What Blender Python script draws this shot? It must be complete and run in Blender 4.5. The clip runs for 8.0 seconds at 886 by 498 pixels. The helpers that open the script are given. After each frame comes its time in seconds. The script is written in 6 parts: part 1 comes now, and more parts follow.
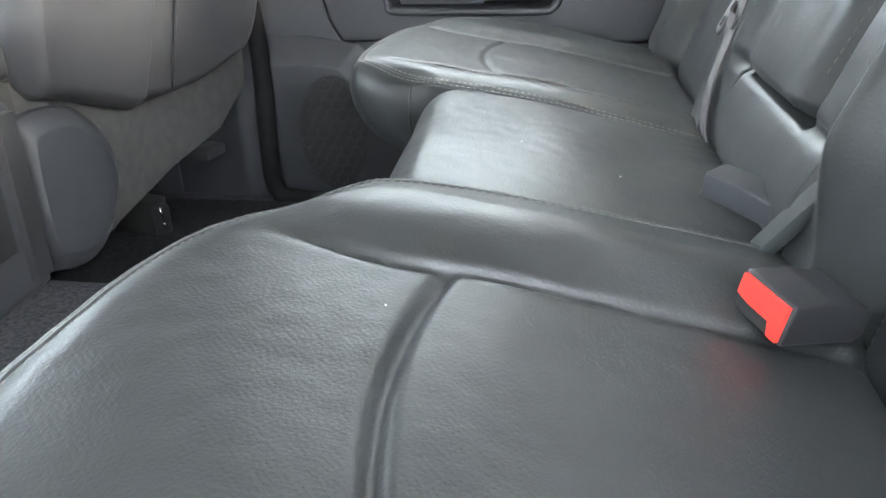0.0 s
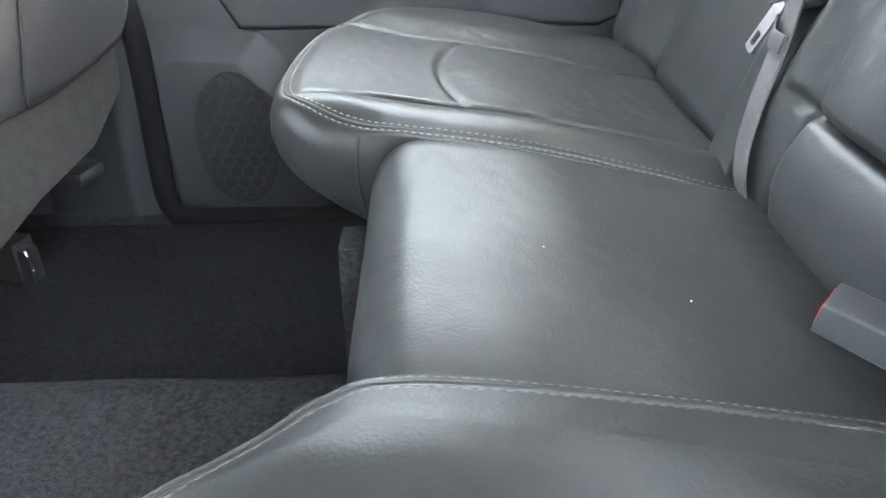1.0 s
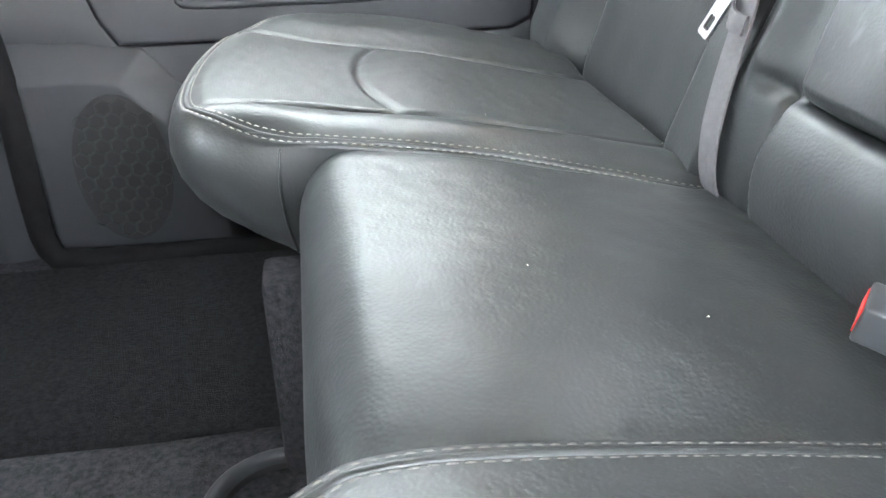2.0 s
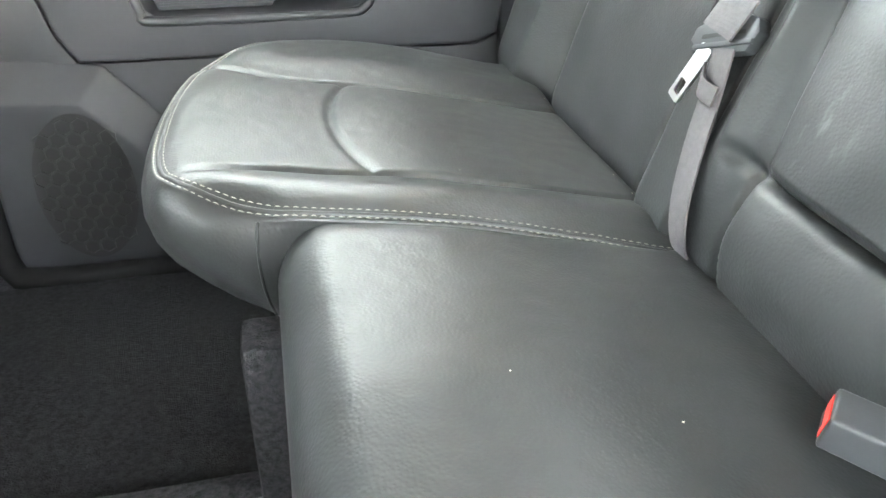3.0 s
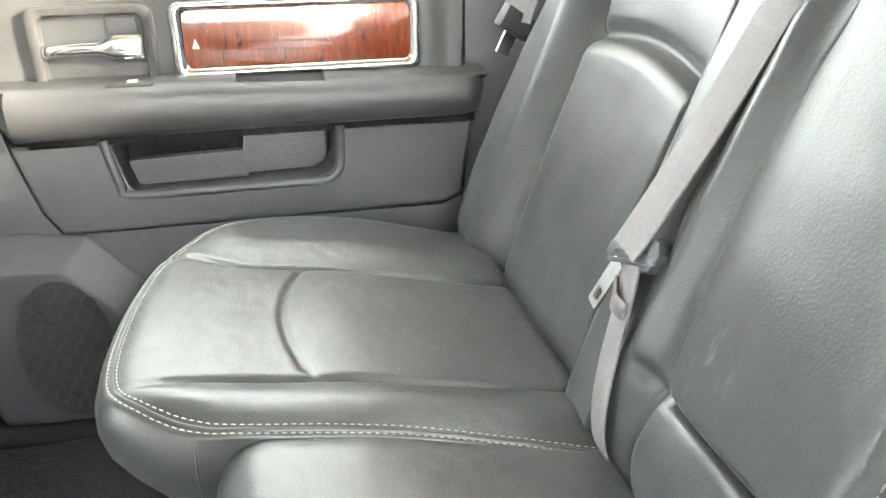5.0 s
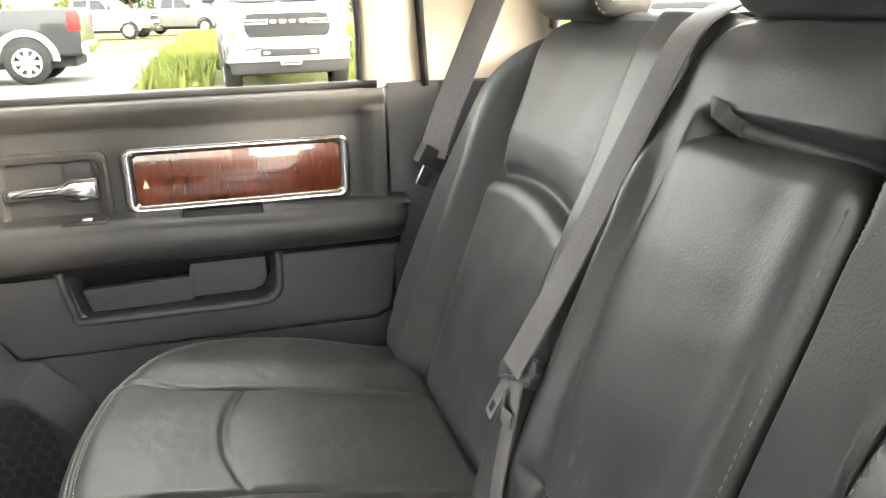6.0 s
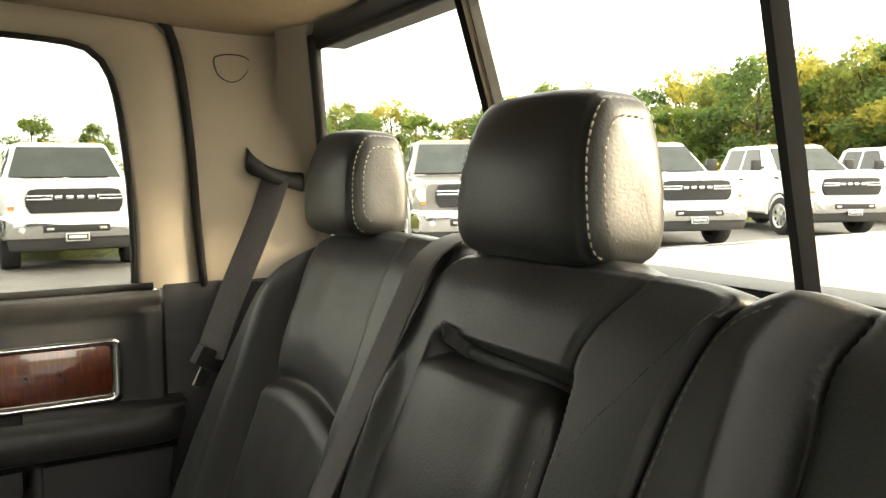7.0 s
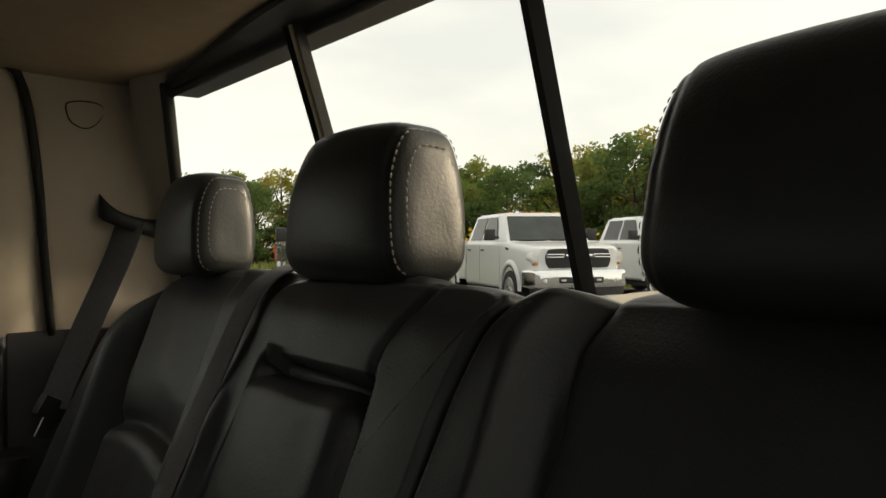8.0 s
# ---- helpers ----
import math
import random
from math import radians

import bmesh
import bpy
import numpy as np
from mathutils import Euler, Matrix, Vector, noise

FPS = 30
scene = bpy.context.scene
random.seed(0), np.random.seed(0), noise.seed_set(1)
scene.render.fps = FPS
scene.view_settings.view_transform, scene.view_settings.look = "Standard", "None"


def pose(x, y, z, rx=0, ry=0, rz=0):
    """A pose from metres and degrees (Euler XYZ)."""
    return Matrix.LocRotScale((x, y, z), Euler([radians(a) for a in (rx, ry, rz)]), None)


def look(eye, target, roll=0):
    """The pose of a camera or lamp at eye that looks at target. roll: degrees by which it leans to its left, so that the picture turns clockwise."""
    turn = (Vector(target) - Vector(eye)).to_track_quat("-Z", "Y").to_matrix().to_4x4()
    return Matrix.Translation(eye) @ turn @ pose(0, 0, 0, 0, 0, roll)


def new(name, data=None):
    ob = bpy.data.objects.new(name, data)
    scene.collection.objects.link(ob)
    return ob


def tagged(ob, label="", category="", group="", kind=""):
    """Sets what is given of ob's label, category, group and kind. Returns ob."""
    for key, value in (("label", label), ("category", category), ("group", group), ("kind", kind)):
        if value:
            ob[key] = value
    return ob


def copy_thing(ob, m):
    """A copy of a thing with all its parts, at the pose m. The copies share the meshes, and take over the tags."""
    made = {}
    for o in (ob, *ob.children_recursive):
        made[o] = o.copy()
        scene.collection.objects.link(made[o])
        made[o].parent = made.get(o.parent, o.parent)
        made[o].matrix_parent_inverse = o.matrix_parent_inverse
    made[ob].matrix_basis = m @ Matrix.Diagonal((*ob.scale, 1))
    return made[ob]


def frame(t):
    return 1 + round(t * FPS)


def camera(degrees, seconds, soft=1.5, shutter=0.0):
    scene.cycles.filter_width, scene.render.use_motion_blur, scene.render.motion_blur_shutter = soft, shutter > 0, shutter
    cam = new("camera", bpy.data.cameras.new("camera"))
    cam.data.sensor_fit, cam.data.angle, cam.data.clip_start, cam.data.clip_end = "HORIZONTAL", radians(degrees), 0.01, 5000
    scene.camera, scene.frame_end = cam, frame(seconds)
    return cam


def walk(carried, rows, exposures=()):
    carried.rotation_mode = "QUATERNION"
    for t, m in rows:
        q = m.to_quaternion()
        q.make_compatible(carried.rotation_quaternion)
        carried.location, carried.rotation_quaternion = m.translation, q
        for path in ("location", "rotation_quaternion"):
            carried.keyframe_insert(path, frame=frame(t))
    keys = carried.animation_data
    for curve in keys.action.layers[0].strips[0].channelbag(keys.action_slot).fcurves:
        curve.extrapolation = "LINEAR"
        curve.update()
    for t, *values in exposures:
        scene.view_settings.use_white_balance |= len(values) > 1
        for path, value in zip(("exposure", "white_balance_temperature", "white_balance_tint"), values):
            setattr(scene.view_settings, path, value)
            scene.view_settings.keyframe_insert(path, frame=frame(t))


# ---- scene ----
cam = camera(58.5, 8.0)
PATH = [
    (0, (0.127, -0.637, 1.195), (-0.11, 1.157, 0.344), -1.2),
    (0.5, (0.098, -0.539, 1.203), (-0.054, 1.2, 0.227), -1.3),
    (1, (0.047, -0.405, 1.225), (0.066, 1.334, 0.236), -0.8),
    (1.2, (0.037, -0.359, 1.207), (0.117, 1.38, 0.221), -0.9),
    (2.3, (0.013, -0.327, 1.186), (0.332, 1.41, 0.248), -0.3),
    (2.5, (0.017, -0.33, 1.21), (0.342, 1.364, 0.198), 0.4),
    (3, (0.009, -0.298, 1.252), (0.381, 1.382, 0.233), 0.4),
    (3.5, (0.025, -0.239, 1.286), (0.398, 1.444, 0.273), -0.6),
    (4, (0.059, -0.217, 1.287), (0.424, 1.493, 0.316), -0.5),
    (4.2, (0.067, -0.218, 1.284), (0.425, 1.509, 0.341), -0.2),
    (5.3, (0.068, -0.349, 1.378), (0.456, 1.468, 0.636), -1.3),
    (5.5, (0.066, -0.369, 1.391), (0.476, 1.461, 0.697), -1.3),
    (6, (0.086, -0.415, 1.424), (0.593, 1.426, 0.83), -1.6),
    (6.5, (0.096, -0.449, 1.458), (0.95, 1.303, 1.008), -0.5),
    (7, (0.109, -0.472, 1.474), (1.101, 1.255, 1.29), -0.6),
    (7.5, (0.121, -0.502, 1.47), (1.23, 1.162, 1.41), -0.7),
    (8, (0.132, -0.546, 1.437), (1.355, 1.036, 1.427), -0.5),
]
EXPOSURE = [(0.0, 4.48, 5850, 8), (0.5, 4.85, 6000, 12), (1.0, 4.85, 5800, 9), (2.5, 5.32, 6050, 8), (3.0, 5.35, 6200, 6), (3.5, 5.58, 6400, 6), (4.5, 5.6, 6450, 6), (5.5, 5.3, 6550, 9), (6.0, 4.25, 6750, 9), (6.5, 3.43, 7100, 7), (7.0, 2.3, 7500, 6), (7.5, 0.8, 7500, 6), (8.0, 0.15, 7200, 8)]
walk(cam, [(t, look(eye, target, roll)) for t, eye, target, roll in PATH], EXPOSURE)

# ---- light ----
SUN_DIR = Vector((0.80, -0.50, 0.32)).normalized()
world = bpy.data.worlds.new("sky")
scene.world = world
world.use_nodes = True
wn, wl = world.node_tree.nodes, world.node_tree.links
wn.clear()
w_out = wn.new("ShaderNodeOutputWorld")
w_bg = wn.new("ShaderNodeBackground")
w_sky = wn.new("ShaderNodeTexSky")
w_sky.sky_type = "NISHITA"
w_sky.sun_disc = False
w_sky.sun_elevation = math.asin(SUN_DIR.z)
w_sky.sun_rotation = math.atan2(SUN_DIR.x, SUN_DIR.y)
w_sky.dust_density = 4.0
w_cloud = wn.new("ShaderNodeTexNoise")
w_cloud.inputs["Scale"].default_value = 2.2
w_cloud.inputs["Detail"].default_value = 6
w_coord = wn.new("ShaderNodeTexCoord")
w_map = wn.new("ShaderNodeMapping")
w_map.inputs["Scale"].default_value = (1, 1, 3)
w_ramp = wn.new("ShaderNodeValToRGB")
w_ramp.color_ramp.elements[0].position = 0.3
w_ramp.color_ramp.elements[0].color = (6.2, 6.3, 6.5, 1)
w_ramp.color_ramp.elements[1].position = 0.75
w_ramp.color_ramp.elements[1].color = (9.2, 9.0, 8.6, 1)
w_mix = wn.new("ShaderNodeMix")
w_mix.data_type = "RGBA"
w_mix.inputs[0].default_value = 0.8
wl.new(w_coord.outputs["Generated"], w_map.inputs["Vector"])
wl.new(w_map.outputs[0], w_cloud.inputs["Vector"])
wl.new(w_cloud.outputs["Fac"], w_ramp.inputs[0])
wl.new(w_sky.outputs[0], w_mix.inputs[6])
wl.new(w_ramp.outputs[0], w_mix.inputs[7])
wl.new(w_mix.outputs[2], w_bg.inputs["Color"])
w_bg.inputs["Strength"].default_value = 0.24
wl.new(w_bg.outputs[0], w_out.inputs["Surface"])

sun_data = bpy.data.lights.new("sun", "SUN")
sun_data.energy = 1.9
sun_data.angle = radians(12.0)
sun_data.color = (1.0, 0.86, 0.66)
sun = new("sun", sun_data)
sun.matrix_world = look(SUN_DIR * 30, (0, 0, 0))

# ---- materials ----


def mat(name, color, rough=0.5, metal=0.0, spec=0.5, noise_scale=0, noise_amt=0.0, bump=(), coat=0.0, trans=0.0, ior=1.45, sheen=0.0, rough_var=0.0):
    """Principled material; colour varies by noise, bump is rows of (kind, scale, strength, distance)."""
    m = bpy.data.materials.new(name)
    m.use_nodes = True
    nt = m.node_tree
    b = nt.nodes["Principled BSDF"]
    b.inputs["Base Color"].default_value = (*color, 1)
    b.inputs["Roughness"].default_value = rough
    b.inputs["Metallic"].default_value = metal
    b.inputs["Specular IOR Level"].default_value = spec
    b.inputs["Coat Weight"].default_value = coat
    b.inputs["Transmission Weight"].default_value = trans
    b.inputs["IOR"].default_value = ior
    b.inputs["Sheen Weight"].default_value = sheen
    tc = nt.nodes.new("ShaderNodeTexCoord")
    if noise_scale:
        n1 = nt.nodes.new("ShaderNodeTexNoise")
        n1.inputs["Scale"].default_value = noise_scale
        n1.inputs["Detail"].default_value = 5
        n1.inputs["Roughness"].default_value = 0.65
        nt.links.new(tc.outputs["Object"], n1.inputs["Vector"])
        r = nt.nodes.new("ShaderNodeValToRGB")
        r.color_ramp.elements[0].position, r.color_ramp.elements[1].position = 0.3, 0.7
        r.color_ramp.elements[0].color = (*[c * (1 - noise_amt) for c in color], 1)
        r.color_ramp.elements[1].color = (*[min(1, c * (1 + noise_amt)) for c in color], 1)
        nt.links.new(n1.outputs["Fac"], r.inputs[0])
        nt.links.new(r.outputs[0], b.inputs["Base Color"])
        if rough_var:
            rr = nt.nodes.new("ShaderNodeMapRange")
            rr.inputs["To Min"].default_value = rough - rough_var
            rr.inputs["To Max"].default_value = rough + rough_var
            nt.links.new(n1.outputs["Fac"], rr.inputs["Value"])
            nt.links.new(rr.outputs[0], b.inputs["Roughness"])
    last = None
    for kind, scale, strength, dist in bump:
        if kind == "voronoi":
            t = nt.nodes.new("ShaderNodeTexVoronoi")
            t.feature = "SMOOTH_F1"
            out = t.outputs["Distance"]
        elif kind == "wave":
            t = nt.nodes.new("ShaderNodeTexWave")
            out = t.outputs["Fac"]
        else:
            t = nt.nodes.new("ShaderNodeTexNoise")
            t.inputs["Detail"].default_value = 3
            out = t.outputs["Fac"]
        t.inputs["Scale"].default_value = scale
        nt.links.new(tc.outputs["Object"], t.inputs["Vector"])
        bp = nt.nodes.new("ShaderNodeBump")
        bp.inputs["Strength"].default_value = strength
        bp.inputs["Distance"].default_value = dist
        nt.links.new(out, bp.inputs["Height"])
        if last:
            nt.links.new(last.outputs[0], bp.inputs["Normal"])
        last = bp
    if last:
        nt.links.new(last.outputs[0], b.inputs["Normal"])
    return m


GRAIN = (("voronoi", 470, 0.36, 0.00045), ("noise", 120, 0.18, 0.0006), ("noise", 9, 0.08, 0.006))
LEATHER_TONE = (0.0145, 0.0155, 0.0154)
LEATHER = mat("leather_black", LEATHER_TONE, 0.41, spec=0.50, noise_scale=14, noise_amt=0.18, rough_var=0.05, bump=GRAIN)


def perforated(name, plane):
    """The same leather with rows of pin holes; plane names the two axes that the rows follow."""
    m = mat(name, LEATHER_TONE, 0.42, spec=0.49, noise_scale=14, noise_amt=0.18, rough_var=0.05, bump=GRAIN)
    nt = m.node_tree
    b = nt.nodes["Principled BSDF"]
    tc, sp, cb = nt.nodes.new("ShaderNodeTexCoord"), nt.nodes.new("ShaderNodeSeparateXYZ"), nt.nodes.new("ShaderNodeCombineXYZ")
    nt.links.new(tc.outputs["Object"], sp.inputs[0])
    nt.links.new(sp.outputs[plane[0]], cb.inputs["X"])
    nt.links.new(sp.outputs[plane[1]], cb.inputs["Y"])
    rot = nt.nodes.new("ShaderNodeMapping")
    rot.inputs["Rotation"].default_value = (0, 0, radians(45))
    nt.links.new(cb.outputs[0], rot.inputs["Vector"])
    vo = nt.nodes.new("ShaderNodeTexVoronoi")
    vo.voronoi_dimensions = "2D"
    vo.inputs["Scale"].default_value = 350
    vo.inputs["Randomness"].default_value = 0.0
    nt.links.new(rot.outputs[0], vo.inputs["Vector"])
    mr = nt.nodes.new("ShaderNodeMapRange")
    mr.inputs["From Min"].default_value, mr.inputs["From Max"].default_value = 0.10, 0.22
    nt.links.new(vo.outputs["Distance"], mr.inputs["Value"])
    bp = nt.nodes.new("ShaderNodeBump")
    bp.inputs["Strength"].default_value, bp.inputs["Distance"].default_value = 0.16, 0.0004
    nt.links.new(mr.outputs[0], bp.inputs["Height"])
    nt.links.new(b.inputs["Normal"].links[0].from_socket, bp.inputs["Normal"])
    nt.links.new(bp.outputs[0], b.inputs["Normal"])
    mx = nt.nodes.new("ShaderNodeMix")
    mx.data_type = "RGBA"
    mx.inputs[6].default_value = (0.0105, 0.0112, 0.0112, 1)
    nt.links.new(mr.outputs[0], mx.inputs[0])
    nt.links.new(b.inputs["Base Color"].links[0].from_socket, mx.inputs[7])
    nt.links.new(mx.outputs[2], b.inputs["Base Color"])
    return m


def scuffed(at, radius):
    """Leather with a few pale rubbed marks near one spot."""
    m = mat("leather_scuffed", LEATHER_TONE, 0.41, spec=0.50, noise_scale=14, noise_amt=0.18, rough_var=0.05, bump=GRAIN)
    nt = m.node_tree
    b = nt.nodes["Principled BSDF"]
    tc = nt.nodes.new("ShaderNodeTexCoord")
    mp = nt.nodes.new("ShaderNodeMapping")
    mp.inputs["Scale"].default_value = (40, 150, 40)
    mp.inputs["Rotation"].default_value = (0.5, 0.2, 0)
    n = nt.nodes.new("ShaderNodeTexNoise")
    n.inputs["Scale"].default_value = 1.0
    n.inputs["Detail"].default_value = 5
    nt.links.new(tc.outputs["Object"], mp.inputs["Vector"])
    nt.links.new(mp.outputs[0], n.inputs["Vector"])
    d = nt.nodes.new("ShaderNodeVectorMath")
    d.operation = "DISTANCE"
    d.inputs[1].default_value = at
    nt.links.new(tc.outputs["Object"], d.inputs[0])
    near = nt.nodes.new("ShaderNodeMapRange")
    near.inputs["From Min"].default_value, near.inputs["From Max"].default_value = radius, radius * 0.3
    nt.links.new(d.outputs["Value"], near.inputs["Value"])
    streak = nt.nodes.new("ShaderNodeMapRange")
    streak.inputs["From Min"].default_value, streak.inputs["From Max"].default_value = 0.56, 0.74
    nt.links.new(n.outputs["Fac"], streak.inputs["Value"])
    mul = nt.nodes.new("ShaderNodeMath")
    mul.operation = "MULTIPLY"
    nt.links.new(near.outputs[0], mul.inputs[0])
    nt.links.new(streak.outputs[0], mul.inputs[1])
    mx = nt.nodes.new("ShaderNodeMix")
    mx.data_type = "RGBA"
    nt.links.new(mul.outputs[0], mx.inputs[0])
    nt.links.new(b.inputs["Base Color"].links[0].from_socket, mx.inputs[6])
    mx.inputs[7].default_value = (0.075, 0.08, 0.075, 1)
    nt.links.new(mx.outputs[2], b.inputs["Base Color"])
    return m


LEATHER_ARM = scuffed((0.325, 0.088, 1.070), 0.045)
LEATHER_SEAT = perforated("leather_perforated_seat", ("X", "Y"))
LEATHER_BACK = perforated("leather_perforated_back", ("Y", "Z"))
PLASTIC = mat("plastic_grey", (0.026, 0.027, 0.0305), 0.55, noise_scale=30, noise_amt=0.06, bump=(("voronoi", 900, 0.3, 0.0003),))
PLASTIC_DARK = mat("plastic_black", (0.018, 0.018, 0.019), 0.5, noise_scale=30, noise_amt=0.1, bump=(("voronoi", 900, 0.3, 0.0003),))
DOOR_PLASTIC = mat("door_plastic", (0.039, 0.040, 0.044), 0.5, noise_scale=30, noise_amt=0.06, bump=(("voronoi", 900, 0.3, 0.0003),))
VINYL = mat("vinyl_dark", (0.029, 0.029, 0.030), 0.48, noise_scale=20, noise_amt=0.1, bump=(("voronoi", 700, 0.35, 0.0004),))
ARM_VINYL = mat("vinyl_armrest", (0.027, 0.027, 0.028), 0.46, noise_scale=20, noise_amt=0.1, bump=(("voronoi", 700, 0.35, 0.0004),))
VINYL_SEAT = mat("vinyl_seat_back", (0.032, 0.032, 0.034), 0.45, noise_scale=14, noise_amt=0.12, bump=GRAIN)
CARPET = mat("carpet", (0.031, 0.031, 0.034), 0.95, spec=0.08, noise_scale=170, noise_amt=0.6, bump=(("noise", 500, 0.9, 0.002), ("noise", 40, 0.5, 0.004)))
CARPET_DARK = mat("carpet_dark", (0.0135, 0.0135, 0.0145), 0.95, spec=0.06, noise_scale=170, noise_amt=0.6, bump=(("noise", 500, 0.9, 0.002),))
CARPET_HEM = mat("carpet_hem", (0.048, 0.047, 0.046), 0.95, spec=0.08, noise_scale=60, noise_amt=0.16, bump=(("noise", 700, 0.5, 0.0008),))
STRAP = mat("strap_sleeve", (0.026, 0.029, 0.028), 0.5, noise_scale=60, noise_amt=0.15, bump=(("noise", 900, 0.3, 0.0003),))
SEAL = mat("seal_rubber", (0.007, 0.007, 0.0075), 0.8, spec=0.12, noise_scale=60, noise_amt=0.2, bump=(("noise", 400, 0.2, 0.0003),))
HEADLINER = mat("headliner_fabric", (0.37, 0.29, 0.20), 0.9, noise_scale=40, noise_amt=0.05, bump=(("noise", 900, 0.4, 0.0006),))
PILLAR = mat("pillar_plastic_tan", (0.455, 0.40, 0.325), 0.55, noise_scale=12, noise_amt=0.04, bump=(("voronoi", 800, 0.25, 0.0003),))
RUBBER = mat("rubber", (0.012, 0.012, 0.012), 0.6, noise_scale=40, noise_amt=0.2)
CHROME = mat("chrome", (0.78, 0.79, 0.80), 0.09, metal=1.0, noise_scale=15, noise_amt=0.04)
BAR_TAN = mat("bar_tan", (0.58, 0.48, 0.33), 0.45, noise_scale=30, noise_amt=0.1)
STEEL = mat("steel", (0.62, 0.62, 0.62), 0.28, metal=1.0, noise_scale=80, noise_amt=0.1)
THREAD = mat("thread", (0.29, 0.28, 0.245), 0.8, noise_scale=300, noise_amt=0.15)
THREAD_HEAD = mat("thread_headrest", (0.19, 0.18, 0.16), 0.8, noise_scale=300, noise_amt=0.2)
# shaded copy of the pale thread, shade put into the colour
THREAD_SHADE = mat("thread_shaded", (0.10, 0.098, 0.09), 0.8, noise_scale=300, noise_amt=0.15)
THREAD_DARK = mat("thread_dark", (0.10, 0.095, 0.085), 0.8, noise_scale=300, noise_amt=0.15)
WEBBING = mat("webbing", (0.078, 0.073, 0.075), 0.7, noise_scale=200, noise_amt=0.15, bump=(("wave", 200, 0.12, 0.0005), ("noise", 1200, 0.4, 0.0005)))
BUCKLE_BODY = mat("buckle_plastic", (0.030, 0.032, 0.034), 0.45, noise_scale=40, noise_amt=0.1, bump=(("voronoi", 900, 0.2, 0.0002),))
BUCKLE_BLACK = mat("buckle_plastic_black", (0.011, 0.011, 0.012), 0.5, noise_scale=40, noise_amt=0.1, bump=(("voronoi", 900, 0.2, 0.0002),))
BUCKLE_RED = mat("buckle_red", (0.62, 0.035, 0.025), 0.4, noise_scale=40, noise_amt=0.06)
GLASS = mat("window_glass", (0.60, 0.61, 0.585), 0.0, trans=1.0, ior=1.0, spec=0.5)


def wood_material():
    m = mat("burl_wood", (0.25, 0.06, 0.02), 0.15, coat=1.0)
    nt = m.node_tree
    b = nt.nodes["Principled BSDF"]
    tc = nt.nodes.new("ShaderNodeTexCoord")
    mp = nt.nodes.new("ShaderNodeMapping")
    mp.inputs["Scale"].default_value = (190, 10, 26)
    n = nt.nodes.new("ShaderNodeTexNoise")
    n.inputs["Scale"].default_value = 1.0
    n.inputs["Detail"].default_value = 7
    n.inputs["Distortion"].default_value = 0.8
    r = nt.nodes.new("ShaderNodeValToRGB")
    r.color_ramp.elements[0].position, r.color_ramp.elements[1].position = 0.22, 0.80
    r.color_ramp.elements[0].color = (0.050, 0.0105, 0.0042, 1)
    r.color_ramp.elements[1].color = (0.135, 0.033, 0.010, 1)
    e = r.color_ramp.elements.new(0.52)
    e.color = (0.075, 0.0155, 0.0055, 1)
    nt.links.new(tc.outputs["Object"], mp.inputs["Vector"])
    nt.links.new(mp.outputs[0], n.inputs["Vector"])
    nt.links.new(n.outputs["Fac"], r.inputs[0])
    nt.links.new(r.outputs[0], b.inputs["Base Color"])
    return m


WOOD = wood_material()
GLASS_SIDE = mat("privacy_glass", (0.36, 0.37, 0.35), 0.0, trans=1.0, ior=1.0, spec=0.5)
GLASS_CLEAR = mat("front_glass", (0.55, 0.58, 0.56), 0.0, trans=1.0, ior=1.0, spec=0.5)
PAINT_WHITE = mat("paint_white", (0.68, 0.69, 0.70), 0.3, coat=0.6, noise_scale=3, noise_amt=0.03)
PAINT_BLACK = mat("paint_black", (0.012, 0.014, 0.018), 0.3, coat=0.8, noise_scale=3, noise_amt=0.1)
PAINT_GREY = mat("paint_grey", (0.16, 0.15, 0.14), 0.3, coat=0.8, noise_scale=3, noise_amt=0.08)
TINT = mat("tinted_glass", (0.020, 0.024, 0.026), 0.06, noise_scale=2, noise_amt=0.2)
WINDSHIELD = mat("windshield_glass", (0.032, 0.040, 0.038), 0.07, spec=0.35, noise_scale=2, noise_amt=0.35)
LAMP = mat("lamp_lens", (0.62, 0.62, 0.60), 0.12, noise_scale=25, noise_amt=0.35, coat=0.6)
LAMP_AMBER = mat("lamp_amber", (0.55, 0.19, 0.03), 0.25, noise_scale=20, noise_amt=0.2)
LAMP_RED = mat("lamp_red", (0.45, 0.02, 0.02), 0.25, noise_scale=20, noise_amt=0.2)
TYRE = mat("tyre", (0.020, 0.020, 0.020), 0.85, noise_scale=20, noise_amt=0.3)
ALLOY = mat("alloy", (0.60, 0.60, 0.61), 0.3, metal=0.9, noise_scale=10, noise_amt=0.1)
ASPHALT = mat("asphalt", (0.155, 0.150, 0.142), 0.9, noise_scale=1.2, noise_amt=0.25, bump=(("noise", 60, 0.5, 0.01),))
GRASS = mat("grass", (0.11, 0.125, 0.035), 0.95, noise_scale=0.35, noise_amt=0.45, bump=(("noise", 6, 1.0, 0.2),))
WEEDS = mat("weed_leaves", (0.15, 0.17, 0.04), 0.9, noise_scale=1.5, noise_amt=0.5)
FLOWERS = mat("yellow_flowers", (0.62, 0.42, 0.02), 0.9, noise_scale=3, noise_amt=0.3)
BARK = mat("bark", (0.10, 0.075, 0.055), 0.95, noise_scale=6, noise_amt=0.4)
